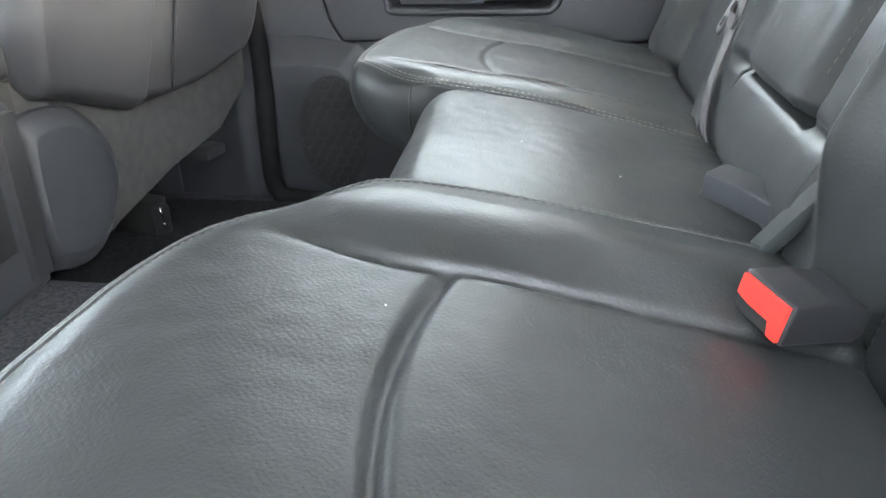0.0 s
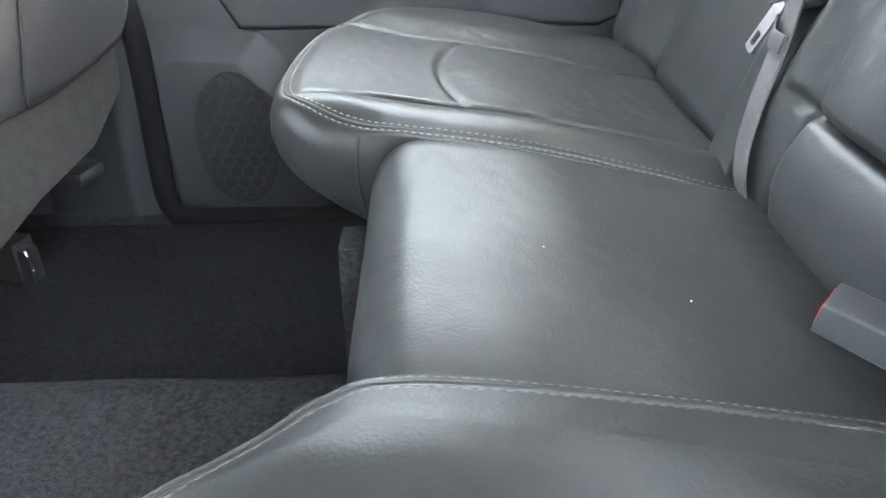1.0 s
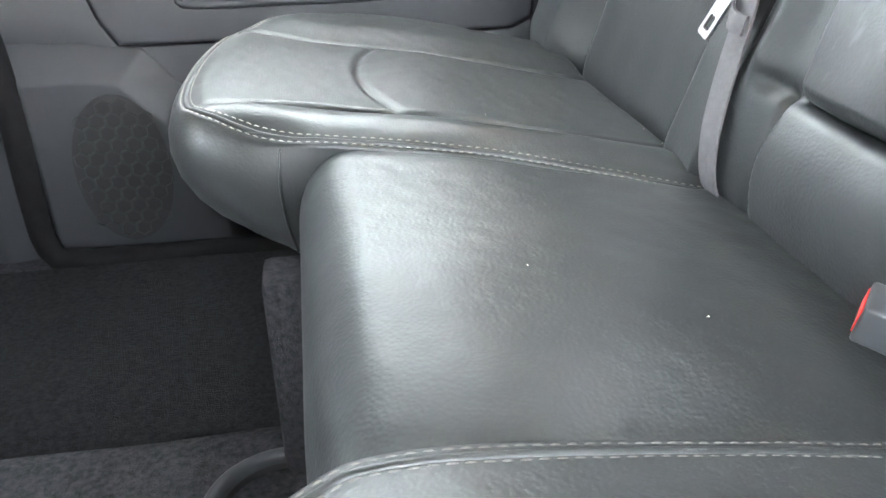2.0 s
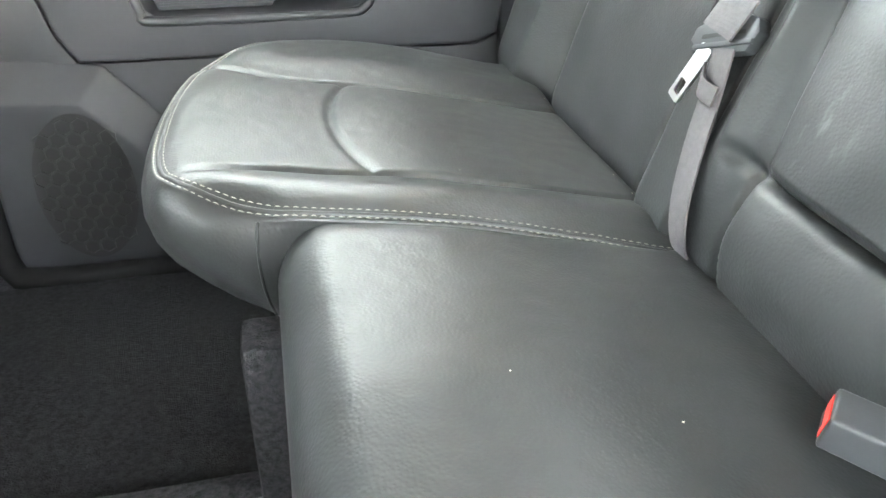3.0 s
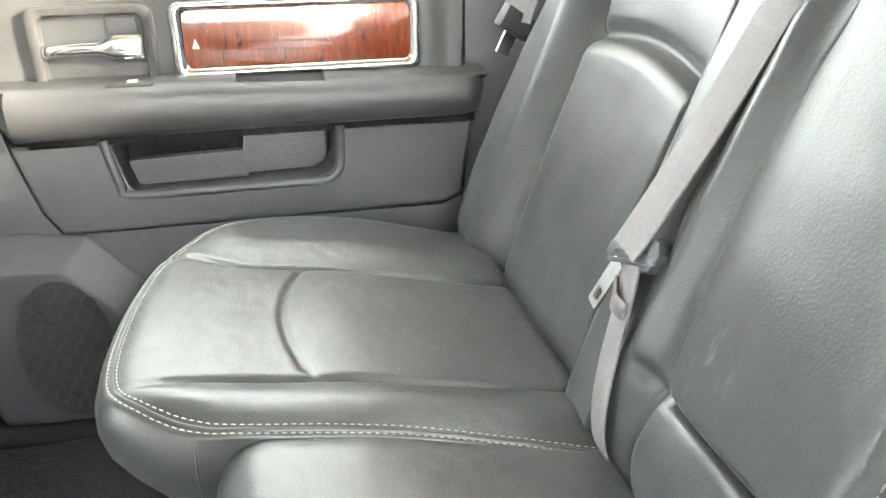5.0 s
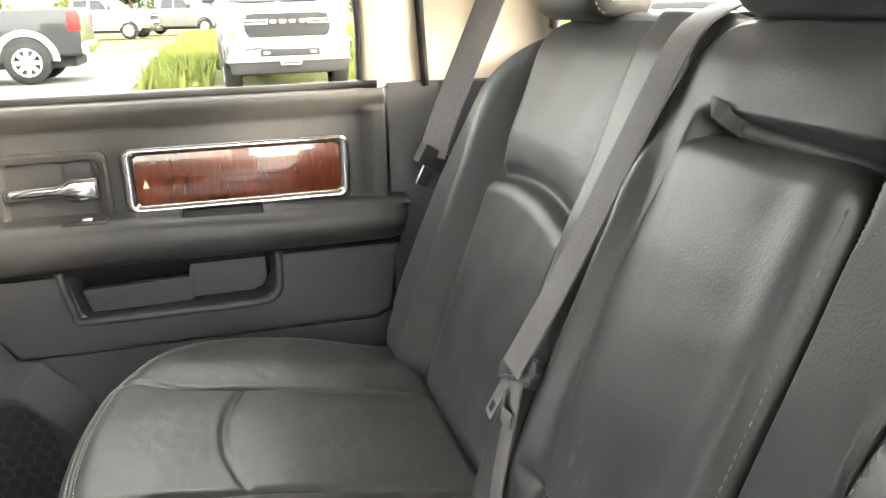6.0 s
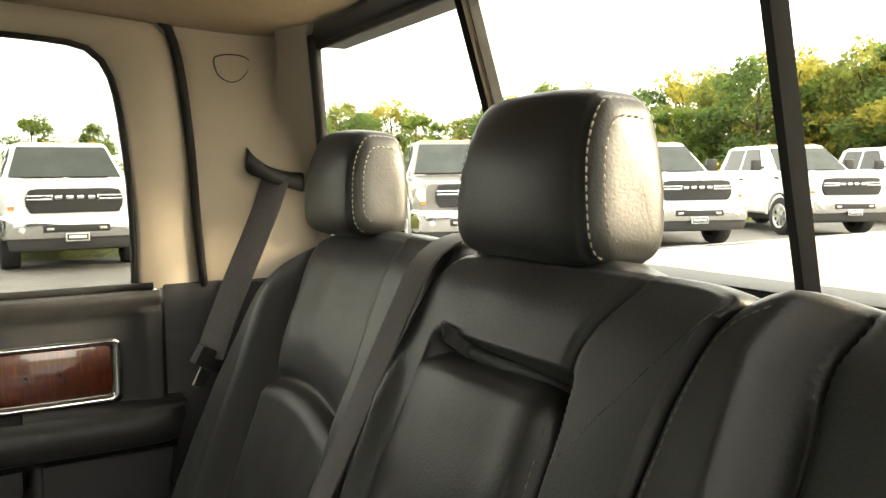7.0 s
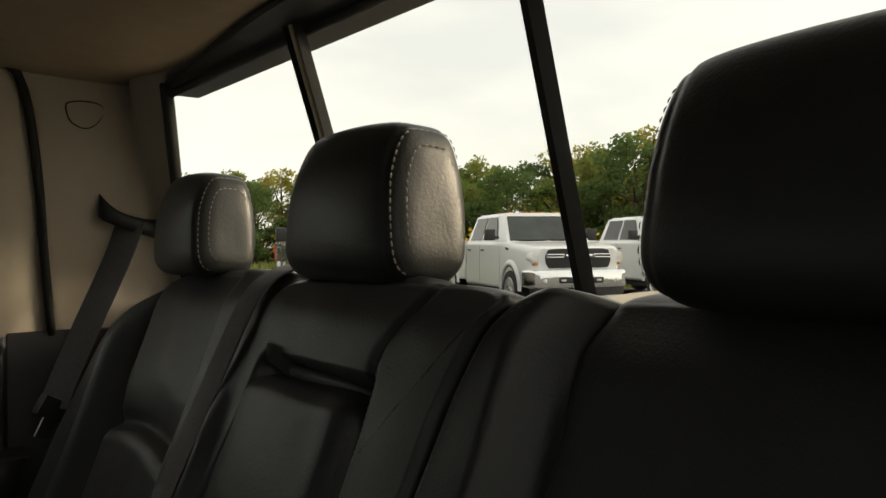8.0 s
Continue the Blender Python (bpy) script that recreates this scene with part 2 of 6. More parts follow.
LEAVES = [mat("leaves_" + n, c, 0.85, noise_scale=0.6, noise_amt=0.45) for n, c in
          (("green", (0.120, 0.165, 0.040)), ("olive", (0.155, 0.175, 0.045)), ("dark", (0.085, 0.125, 0.038)), ("gold", (0.23, 0.21, 0.045)))]
for leaf_mat in LEAVES:
    # thin leaves let part of the light through
    lt = leaf_mat.node_tree
    lb = lt.nodes["Principled BSDF"]
    tl, ms = lt.nodes.new("ShaderNodeBsdfTranslucent"), lt.nodes.new("ShaderNodeMixShader")
    ms.inputs[0].default_value = 0.45
    hs = lt.nodes.new("ShaderNodeHueSaturation")
    hs.inputs["Value"].default_value = 2.2
    lt.links.new(lb.inputs["Base Color"].links[0].from_socket, hs.inputs["Color"])
    lt.links.new(hs.outputs[0], tl.inputs["Color"])
    lt.links.new(lb.outputs[0], ms.inputs[1])
    lt.links.new(tl.outputs[0], ms.inputs[2])
    lt.links.new(ms.outputs[0], lt.nodes["Material Output"].inputs["Surface"])
COVER = mat("bed_cover_vinyl", (0.42, 0.35, 0.25), 0.6, noise_scale=6, noise_amt=0.08, bump=(("noise", 300, 0.3, 0.001),))

# ---- building helpers ----
YC = 0.014


def thing(name, at, label, category, group="", kind=""):
    ob = new(name)
    ob.location = at
    ob.empty_display_size = 0.05
    return tagged(ob, label, category, group, kind)


def link_mesh(name, me, material, parent=None, label="", smooth=True):
    me.materials.append(material)
    if smooth:
        me.shade_smooth()
    ob = new(name, me)
    if parent is not None:
        ob.parent = parent
        if parent.parent is None:
            ob.matrix_parent_inverse = Matrix.Translation(-parent.location)
    if label:
        ob["label"] = label
    return ob


def surf(name, verts, faces, material, parent=None, label="", smooth=True):
    me = bpy.data.meshes.new(name)
    me.from_pydata([tuple(v) for v in verts], [], faces)
    me.update()
    return link_mesh(name, me, material, parent, label, smooth)


def part(name, bm, material, parent=None, label="", smooth=True, sharp=None):
    me = bpy.data.meshes.new(name)
    bmesh.ops.recalc_face_normals(bm, faces=bm.faces)
    bm.to_mesh(me)
    bm.free()
    ob = link_mesh(name, me, material, parent, label, smooth)
    if sharp:
        me.set_sharp_from_angle(angle=radians(sharp))
    return ob


def grid_faces(nu, nv, close_u=False, close_v=False):
    out = []
    for i in range(nu if close_u else nu - 1):
        for j in range(nv if close_v else nv - 1):
            a, b = i * nv + j, ((i + 1) % nu) * nv + j
            c, d = ((i + 1) % nu) * nv + (j + 1) % nv, i * nv + (j + 1) % nv
            out.append((a, b, c, d))
    return out


def spline(pts, n, closed=True):
    """n points along a Catmull-Rom curve through pts, evenly spaced."""
    P = np.array(pts, float)
    m = len(P)
    dense = []
    for i in range(m if closed else m - 1):
        if closed:
            p0, p1, p2, p3 = P[i - 1], P[i], P[(i + 1) % m], P[(i + 2) % m]
        else:
            p0, p1, p2, p3 = P[max(i - 1, 0)], P[i], P[i + 1], P[min(i + 2, m - 1)]
        for t in np.linspace(0, 1, 24, endpoint=False):
            dense.append(0.5 * (2 * p1 + (p2 - p0) * t + (2 * p0 - 5 * p1 + 4 * p2 - p3) * t * t + (3 * p1 - p0 - 3 * p2 + p3) * t ** 3))
    dense.append(P[0] if closed else P[-1])
    dense = np.array(dense)
    L = np.concatenate([[0], np.cumsum(np.linalg.norm(np.diff(dense, axis=0), axis=1))])
    s = np.linspace(0, L[-1], n, endpoint=not closed)
    return np.stack([np.interp(s, L, dense[:, k]) for k in range(dense.shape[1])], 1)


def pillow(name, outline, centre, place, sides, material, parent, label="", n=220, rings=80, side_weight=None, panels=None, fabrics=None):
    """A padded surface: rings shrink from a closed outline to its centre; place(a, b, lift) puts a point into the world;
    sides are rows of (outward, drop) that carry the edge round and back."""
    O = spline(outline, n)
    T = np.roll(O, -1, 0) - np.roll(O, 1, 0)
    N = np.stack([T[:, 1], -T[:, 0]], 1)
    N /= np.linalg.norm(N, axis=1)[:, None] + 1e-9
    C = np.array(centre)
    if ((O - C) * N).sum() < 0:
        N = -N
    verts = []
    rs = np.linspace(0.02, 1, rings)
    for r in rs:
        for p in O:
            q = C + (p - C) * r
            verts.append(place(q[0], q[1], 0.0))
    for o, d in sides:
        for p, nn in zip(O, N):
            k = side_weight(p[0], p[1]) if side_weight else 1.0
            q = p + nn * o * k
            verts.append(place(q[0], q[1], -d, p))
    faces = grid_faces(rings + len(sides), n, close_v=True)
    verts.append(place(C[0], C[1], 0.0))
    last = len(verts) - 1
    faces += [(last, (j + 1) % n, j) for j in range(n)]
    me = bpy.data.meshes.new(name)
    me.from_pydata([tuple(v) for v in verts], [], faces)
    bm = bmesh.new()
    bm.from_mesh(me)
    bmesh.ops.recalc_face_normals(bm, faces=bm.faces)
    bm.to_mesh(me)
    bm.free()
    if panels is None:
        return link_mesh(name, me, material, parent, label)
    # one mesh for each sewn panel, with the normals of the whole cover kept
    nor = np.zeros(len(verts) * 3, np.float32)
    me.vertex_normals.foreach_get("vector", nor)
    nor = nor.reshape(-1, 3)
    ab = []
    for r in rs:
        ab += [tuple(C + (p - C) * r) + (r,) for p in O]
    for k in range(len(sides)):
        ab += [tuple(p) + (1.0 + (k + 1) / len(sides),) for p in O]
    ab.append((C[0], C[1], 0.0))
    groups = {}
    for f in me.polygons:
        q = [ab[v] for v in f.vertices]
        m = len(q)
        groups.setdefault(panels(sum(t[0] for t in q) / m, sum(t[1] for t in q) / m, sum(t[2] for t in q) / m), []).append(tuple(f.vertices))
    base = None
    for key in sorted(groups, key=lambda g: (g != name, g)):
        used = sorted({v for f in groups[key] for v in f})
        back = {v: k for k, v in enumerate(used)}
        pm = bpy.data.meshes.new(key)
        pm.from_pydata([tuple(verts[v]) for v in used], [], [tuple(back[v] for v in f) for f in groups[key]])
        ob = link_mesh(key, pm, (fabrics or {}).get(key, material), parent if base is None else base, label if base is None else "")
        pm.normals_split_custom_set_from_vertices([tuple(nor[v]) for v in used])
        base = base or ob
    bpy.data.meshes.remove(me)
    return base


def sweep(name, path, radius, material, parent=None, label="", n=10, closed=False):
    """A round tube along a path of points."""
    P = [Vector(p) for p in path]
    verts, m = [], len(P)
    for i, p in enumerate(P):
        a = P[(i + 1) % m] if closed or i + 1 < m else P[i]
        b = P[i - 1] if closed or i else P[i]
        t = (a - b).normalized()
        u = t.orthogonal() if i == 0 else (u - t * u.dot(t)).normalized()
        u.normalize()
        v = t.cross(u)
        r = radius[i] if hasattr(radius, "__len__") else radius
        verts += [p + (u * math.cos(k / n * math.tau) + v * math.sin(k / n * math.tau)) * r for k in range(n)]
    faces = grid_faces(m, n, close_u=closed, close_v=True)
    if not closed:
        faces += [tuple(range(n)), tuple((m - 1) * n + k for k in range(n))]
    return surf(name, verts, faces, material, parent, label)


def ribbon(name, path, across, width, material, parent=None, label="", thick=0.0016):
    """A flat strap along a path; across gives its width direction at each point."""
    verts, m = [], len(path)
    P = [Vector(p) for p in path]
    for i, p in enumerate(P):
        t = (P[min(i + 1, m - 1)] - P[max(i - 1, 0)]).normalized()
        a = Vector(across[i])
        a = (a - t * a.dot(t)).normalized()
        nn = t.cross(a)
        for s, k in ((-1, 1), (-0.94, 1.5), (0.94, 1.5), (1, 1), (1, -1), (0.94, -1.5), (-0.94, -1.5), (-1, -1)):
            verts.append(p + a * s * width / 2 + nn * k * thick / 2)
    faces = grid_faces(m, 8, close_v=True) + [tuple(range(8)), tuple((m - 1) * 8 + k for k in range(8))]
    ob = surf(name, verts, faces, material, parent, label)
    ob.data.set_sharp_from_angle(angle=radians(50))
    return ob


def stitches(name, path, normals, material, parent, pitch=0.0062, length=0.0044, width=0.0013):
    """A row of single thread stitches along a path."""
    P = np.array(path, float)
    L = np.concatenate([[0], np.cumsum(np.linalg.norm(np.diff(P, axis=0), axis=1))])
    NN = np.array([tuple(v) for v in normals], float)
    verts, faces = [], []
    s = pitch / 2
    while s < L[-1]:
        p = Vector([np.interp(s, L, P[:, k]) for k in range(3)])
        q = Vector([np.interp(min(s + 0.001, L[-1]), L, P[:, k]) for k in range(3)])
        nrm = Vector([np.interp(s, L, NN[:, k]) for k in range(3)]).normalized()
        t = (q - p).normalized() if (q - p).length > 1e-7 else Vector((1, 0, 0))
        a = t.cross(nrm).normalized()
        b = len(verts)
        for dx, dw, dh in ((-0.5, 0.35, 0.0), (-0.5, -0.35, 0.0), (-0.25, -1, 0.3), (-0.25, 1, 0.3), (0.25, 1, 0.3), (0.25, -1, 0.3), (0.5, -0.35, 0.0), (0.5, 0.35, 0.0), (-0.2, 0, 1), (0.2, 0, 1)):
            verts.append(p + t * dx * length + a * dw * width / 2 + nrm * (dh * width * 0.7 + 0.0002))
        for f in ((0, 1, 2, 8, 3), (2, 5, 9, 8), (3, 8, 9, 4), (5, 6, 7, 4, 9)):
            faces.append(tuple(b + k for k in f))
        s += pitch
    return surf(name, verts, faces, material, parent)


def box(bm, x0, x1, y0, y1, z0, z1):
    vs = [bm.verts.new((x, y, z)) for x in (x0, x1) for y in (y0, y1) for z in (z0, z1)]
    for f in ((0, 1, 3, 2), (4, 6, 7, 5), (0, 4, 5, 1), (2, 3, 7, 6), (0, 2, 6, 4), (1, 5, 7, 3)):
        bm.faces.new([vs[i] for i in f])
    return vs


def box_part(name, ext, material, parent=None, label="", bevel=0.003, seg=2, m=None):
    bm = bmesh.new()
    box(bm, *ext)
    if bevel:
        bmesh.ops.bevel(bm, geom=bm.edges[:], offset=bevel, segments=seg, profile=0.6, affect="EDGES")
    if m is not None:
        bmesh.ops.transform(bm, matrix=m, verts=bm.verts)
    return part(name, bm, material, parent, label, sharp=40)


def prism(bm, poly, axis, a, b):
    """Extrude a polygon of (u, v) between a and b along an axis ('x': u=y v=z, 'y': u=x v=z, 'z': u=x v=y)."""
    def pt(u, v, k):
        return {"x": (k, u, v), "y": (u, k, v), "z": (u, v, k)}[axis]
    A = [bm.verts.new(pt(u, v, a)) for u, v in poly]
    B = [bm.verts.new(pt(u, v, b)) for u, v in poly]
    n = len(poly)
    bm.faces.new(A)
    bm.faces.new(B[::-1])
    for i in range(n):
        bm.faces.new((A[i], B[i], B[(i + 1) % n], A[(i + 1) % n]))


def prism_part(name, poly, axis, a, b, material, parent=None, label="", bevel=0.003, seg=2, sharp=40, m=None):
    bm = bmesh.new()
    prism(bm, poly, axis, a, b)
    bmesh.ops.recalc_face_normals(bm, faces=bm.faces)
    if bevel:
        bmesh.ops.bevel(bm, geom=bm.edges[:], offset=bevel, segments=seg, profile=0.6, affect="EDGES", clamp_overlap=True)
    if m is not None:
        bmesh.ops.transform(bm, matrix=m, verts=bm.verts)
    return part(name, bm, material, parent, label, sharp=sharp)


def round_rect(x0, x1, z0, z1, r, n=6):
    pts = []
    for cx, cz, a in ((x1 - r, z1 - r, 0), (x0 + r, z1 - r, 90), (x0 + r, z0 + r, 180), (x1 - r, z0 + r, 270)):
        for k in range(n + 1):
            t = radians(a + 90 * k / n)
            pts.append((cx + r * math.cos(t), cz + r * math.sin(t)))
    return pts


def ring_prism(bm, outer, inner, axis, a, b):
    """A frame: the space between two outlines with as many points each, between a and b along the axis."""
    def pt(u, v, k):
        return {"x": (k, u, v), "y": (u, k, v), "z": (u, v, k)}[axis]
    n = len(outer)
    V = [[bm.verts.new(pt(u, v, k)) for u, v in poly] for poly in (outer, inner) for k in (a, b)]
    for i in range(n):
        j = (i + 1) % n
        for p, q in ((0, 1), (1, 3), (3, 2), (2, 0)):
            bm.faces.new((V[p][i], V[p][j], V[q][j], V[q][i]))


def bell(x, w):
    return math.exp(-(x / w) ** 2)


def smooth(x, a, b):
    t = min(1.0, max(0.0, (x - a) / (b - a)))
    return t * t * (3 - 2 * t)

# ---- cab shell ----
FLOOR, TUNNEL, ROOF = 0.63, 0.72, 1.70


def d_y(z):
    return 0.84 - 0.38 * (z - 1.31)


def r_x(z):
    return 0.60 - 0.38 * (z - 1.40)


# floor: footwells with a raised tunnel in the middle
prof = [(-0.86, 0.60), (-0.80, FLOOR), (-0.30, FLOOR), (-0.215, FLOOR + 0.015), (-0.195, TUNNEL - 0.012), (-0.175, TUNNEL), (0.0, TUNNEL + 0.004), (0.205, TUNNEL),
        (0.232, TUNNEL - 0.004), (0.246, TUNNEL - 0.018), (0.262, FLOOR + 0.02), (0.30, FLOOR), (0.70, FLOOR), (0.76, FLOOR + 0.005), (0.86, 0.60)]
P = spline(prof, 90, closed=False)
xs = np.linspace(-1.7, 0.62, 120)
verts = []
for x in xs:
    for y, z in P:
        verts.append((x, y, z + 0.004 * noise.noise(Vector((x * 7, y * 7, 0)))))
floor = surf("floor", verts, grid_faces(len(xs), len(P)), CARPET)
tagged(floor, "dark grey carpeted cab floor with raised centre tunnel", "floor", kind="structure")
box_part("carpet_underside", (-1.7, 0.62, -0.86, 0.86, 0.50, 0.595), PLASTIC_DARK, floor)
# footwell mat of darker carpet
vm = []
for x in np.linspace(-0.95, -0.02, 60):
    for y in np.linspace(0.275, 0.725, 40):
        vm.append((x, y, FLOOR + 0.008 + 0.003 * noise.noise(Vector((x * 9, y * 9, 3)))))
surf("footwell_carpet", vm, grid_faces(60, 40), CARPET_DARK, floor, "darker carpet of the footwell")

# cup holder in the tunnel
CUP = Vector((-0.036, 0.127, TUNNEL + 0.004))
cup = thing("cup_holder", CUP, "black plastic cup holder ring set into the carpeted tunnel", "cup holder")


def ring_surface(name, rows, material, label=""):
    vs = [(CUP.x + r * math.cos(k / 56 * math.tau), CUP.y + r * math.sin(k / 56 * math.tau), CUP.z + z) for r, z in rows for k in range(56)]
    return surf(name, vs, grid_faces(len(rows), 56, close_v=True), material, cup, label)


ring_surface("rim", [(0.0495, 0.002), (0.0500, 0.0085), (0.0515, 0.0110), (0.0545, 0.0120), (0.0600, 0.0105), (0.0650, 0.0060), (0.0675, -0.004)], PLASTIC, "grey moulded rim")
ring_surface("well", [(0.0500, 0.004), (0.0480, -0.002), (0.0455, -0.030), (0.0430, -0.062), (0.0400, -0.068), (0.001, -0.069)], RUBBER, "deep black well")

# roof and headliner
vh = []
for x in np.linspace(-1.7, 0.49, 50):
    for y in np.linspace(-0.70, 0.70, 40):
        vh.append((x, y, ROOF + 0.035 * (1 - (y / 0.70) ** 2) - (0.018 + 0.050 * (1 - (y / 0.70) ** 2)) * smooth(x, 0.1, 0.46) - 0.03 * smooth(x, -1.2, -1.7)))
ceiling = surf("ceiling", vh, grid_faces(50, 40), HEADLINER)
tagged(ceiling, "tan woven fabric headliner of the truck cab", "headliner", kind="structure")
box_part("roof", (-1.75, 0.60, -0.74, 0.74, 1.765, 1.80), PAINT_BLACK, None, bevel=0.02)
tagged(bpy.data.objects["roof"], "truck cab roof skin above the headliner", "roof", kind="structure")

# rear corner pillar trims, tan
def corner_pillar(side):
    zs = np.linspace(1.305, 1.695, 40)
    vs = []
    for z in zs:
        yw = 0.565 + (1.645 - z) * 0.80
        yd = d_y(z)
        x0 = 0.413 - 0.145 * (z - 1.30) - 0.035 * smooth(z, 1.64, 1.70)
        row = [(x0 - 0.012, yd + 0.012), (x0 - 0.002, yd + 0.004), (x0 + 0.008, yd), (x0 + 0.03, yd - 0.003), (0.462, yd - 0.008), (0.495, yd - 0.016),
               (r_x(z) - 0.020, yd * 0.5 + yw * 0.5 + 0.012), (r_x(z) - 0.008, yw + 0.012), (r_x(z) - 0.001, yw + 0.004), (r_x(z) + 0.002, yw + 0.002)]
        for x, y in spline(row, 40, closed=False):
            vs.append((x, y if side > 0 else 2 * YC - y, z))
    ob = surf("pillar_trim", vs, grid_faces(40, 40), PILLAR)
    return tagged(ob, "tan plastic rear corner pillar trim beside the window", "pillar trim", kind="structure")


pillar_right = corner_pillar(1)
corner_pillar(-1)
# small moulded cap on the right trim
cap = [(0.408, 1.650), (0.430, 1.654), (0.452, 1.651), (0.458, 1.640), (0.448, 1.622), (0.432, 1.616), (0.414, 1.624), (0.406, 1.640)]
sweep("moulded_cap", [(x, d_y(z) - 0.0065, z) for x, z in spline(cap, 40)], 0.0010, PLASTIC, pillar_right, "thin moulded outline", n=6, closed=True)

# dark lower trim of the rear corner
low = prism_part("pillar_lower", [(0.345, 0.84), (0.43, 0.835), (0.60, 0.72), (0.66, 0.72), (0.66, 0.90), (0.345, 0.90)], "z", 0.60, 1.306, PLASTIC, bevel=0.004)
tagged(low, "dark grey plastic lower corner trim", "pillar trim", kind="structure")
low2 = prism_part("pillar_lower", [(0.345, -0.80), (0.43, -0.795), (0.60, -0.68), (0.66, -0.68), (0.66, -0.86), (0.345, -0.86)], "z", 0.60, 1.306, PLASTIC, bevel=0.004)
tagged(low2, "dark grey plastic lower corner trim", "pillar trim", kind="structure")

# back wall below the window and the dark header above it
wall_rear = box_part("wall_rear", (0.62, 0.68, -0.80, 0.84, 0.55, 1.385), PLASTIC_DARK, bevel=0.005)
tagged(wall_rear, "dark rear cab wall behind the seat", "wall", kind="structure")
vs = []
for y in np.linspace(-0.555, 0.552, 45):
    xi = 0.458 + 0.040 * smooth(abs(y), 0.10, 0.55)
    for x, z in ((r_x(1.648) + 0.04, 1.648), (r_x(1.648), 1.648), (r_x(1.648) - 0.004, 1.6515), (r_x(1.648) - 0.006, 1.6545), (xi + 0.003, 1.661), (xi, 1.664), (xi, 1.74), (0.56, 1.76)):
        vs.append((x, y, z))
hdr = surf("window_header", vs, grid_faces(45, 8, close_v=True) + [tuple(range(8)), tuple(44 * 8 + k for k in range(8))], PLASTIC_DARK)
hdr.data.set_sharp_from_angle(angle=radians(30))
tagged(hdr, "black trim header above the rear window", "trim", kind="structure")

# rear window with a slider: two upright bars
win = tagged(new("window_1"), "rear cab window with sliding middle pane", "window", kind="structure")


def bar(y_top, y_low, w, name="divider", material=RUBBER, depth=0.009, off=0.0):
    vs = []
    for z, y in ((1.655, y_top), (1.385, y_low)):
        x = r_x(z) - 0.004 + off
        for dx, dy in ((0, -w), (0, w), (-depth * 0.4, w * 0.75), (-depth, w * 0.35), (-depth, -w * 0.35), (-depth * 0.4, -w * 0.75)):
            vs.append((x + dx, y + dy, z))
    ob = surf(name, vs, [(0, 1, 2, 3, 4, 5), (6, 7, 8, 9, 10, 11)] + [(k, (k + 1) % 6, 6 + (k + 1) % 6, 6 + k) for k in range(6)], material, win, smooth=False)
    return ob


bar(0.162, 0.190, 0.0075, material=BAR_TAN)
bar(0.1725, 0.2005, 0.0022, "bar_edge", RUBBER, 0.011)
bar(0.1515, 0.1795, 0.0022, "bar_edge", RUBBER, 0.011)
bar(-0.156, -0.126, 0.0100)
for ya, yb, ya2, yb2 in ((0.1625, 0.565, 0.1905, 0.775), (-0.156, 0.162, -0.126, 0.190), (-0.525, -0.1565, -0.735, -0.1265)):
    vs = [(r_x(z) - 0.0015 + k, y, z) for k in (0, 0.004) for z, y in ((1.655, ya), (1.655, yb), (1.385, yb2), (1.385, ya2))]
    pane = surf("pane", vs, [(0, 1, 2, 3), (7, 6, 5, 4), (0, 4, 5, 1), (1, 5, 6, 2), (2, 6, 7, 3), (3, 7, 4, 0)], GLASS, win, "clear glass pane", smooth=False)
    pane.visible_shadow = False
for s in (1, -1):
    pts = [(r_x(z) - 0.003, YC + s * (0.545 + (1.645 - z) * 0.80), z) for z in np.linspace(1.66, 1.385, 12)]
    sweep("edge_seal", pts, 0.009, RUBBER, win)
sweep("top_seal", [(r_x(1.648), y, 1.650) for y in np.linspace(-0.53, 0.57, 8)], 0.006, RUBBER, win)

# ---- right rear door ----
door = tagged(new("door_1"), "closed rear door with grey trim, wood inlay and armrest", "door", kind="structure")
DX0, DX1 = -0.42, 0.338

# upper panel: a gently hollowed face under the sill
zs = [1.095, 1.112, 1.122, 1.245, 1.262, 1.274, 1.290, 1.298, 1.300, 1.296]
dy = [0.0, 0.0, 0.006, 0.008, 0.004, -0.004, -0.010, -0.004, 0.012, 0.05]
Pz = spline(list(zip(zs, dy)), 50, closed=False)
vs = []
xx = [-0.46, -0.36, -0.335, -0.32, -0.30, -0.2, 0.0, 0.2, 0.285, 0.30, 0.312, 0.322, 0.334, 0.338, 0.340]
for x in xx:
    k = smooth(x, 0.288, 0.318)
    for z, d in Pz:
        y = 0.83 + (d if d < -0.0035 else d * (1 - k) - 0.008 * k * (1 if z < 1.27 else 0.6))
        vs.append((x, y + (0.03 if x > 0.339 else 0), z))
surf("upper_panel", vs, grid_faces(len(xx), 50), VINYL, door, "dark soft upper trim")
sweep("sill_seal", [(x, 0.842, 1.304) for x in np.linspace(-0.9, 0.33, 12)], 0.007, RUBBER, door)

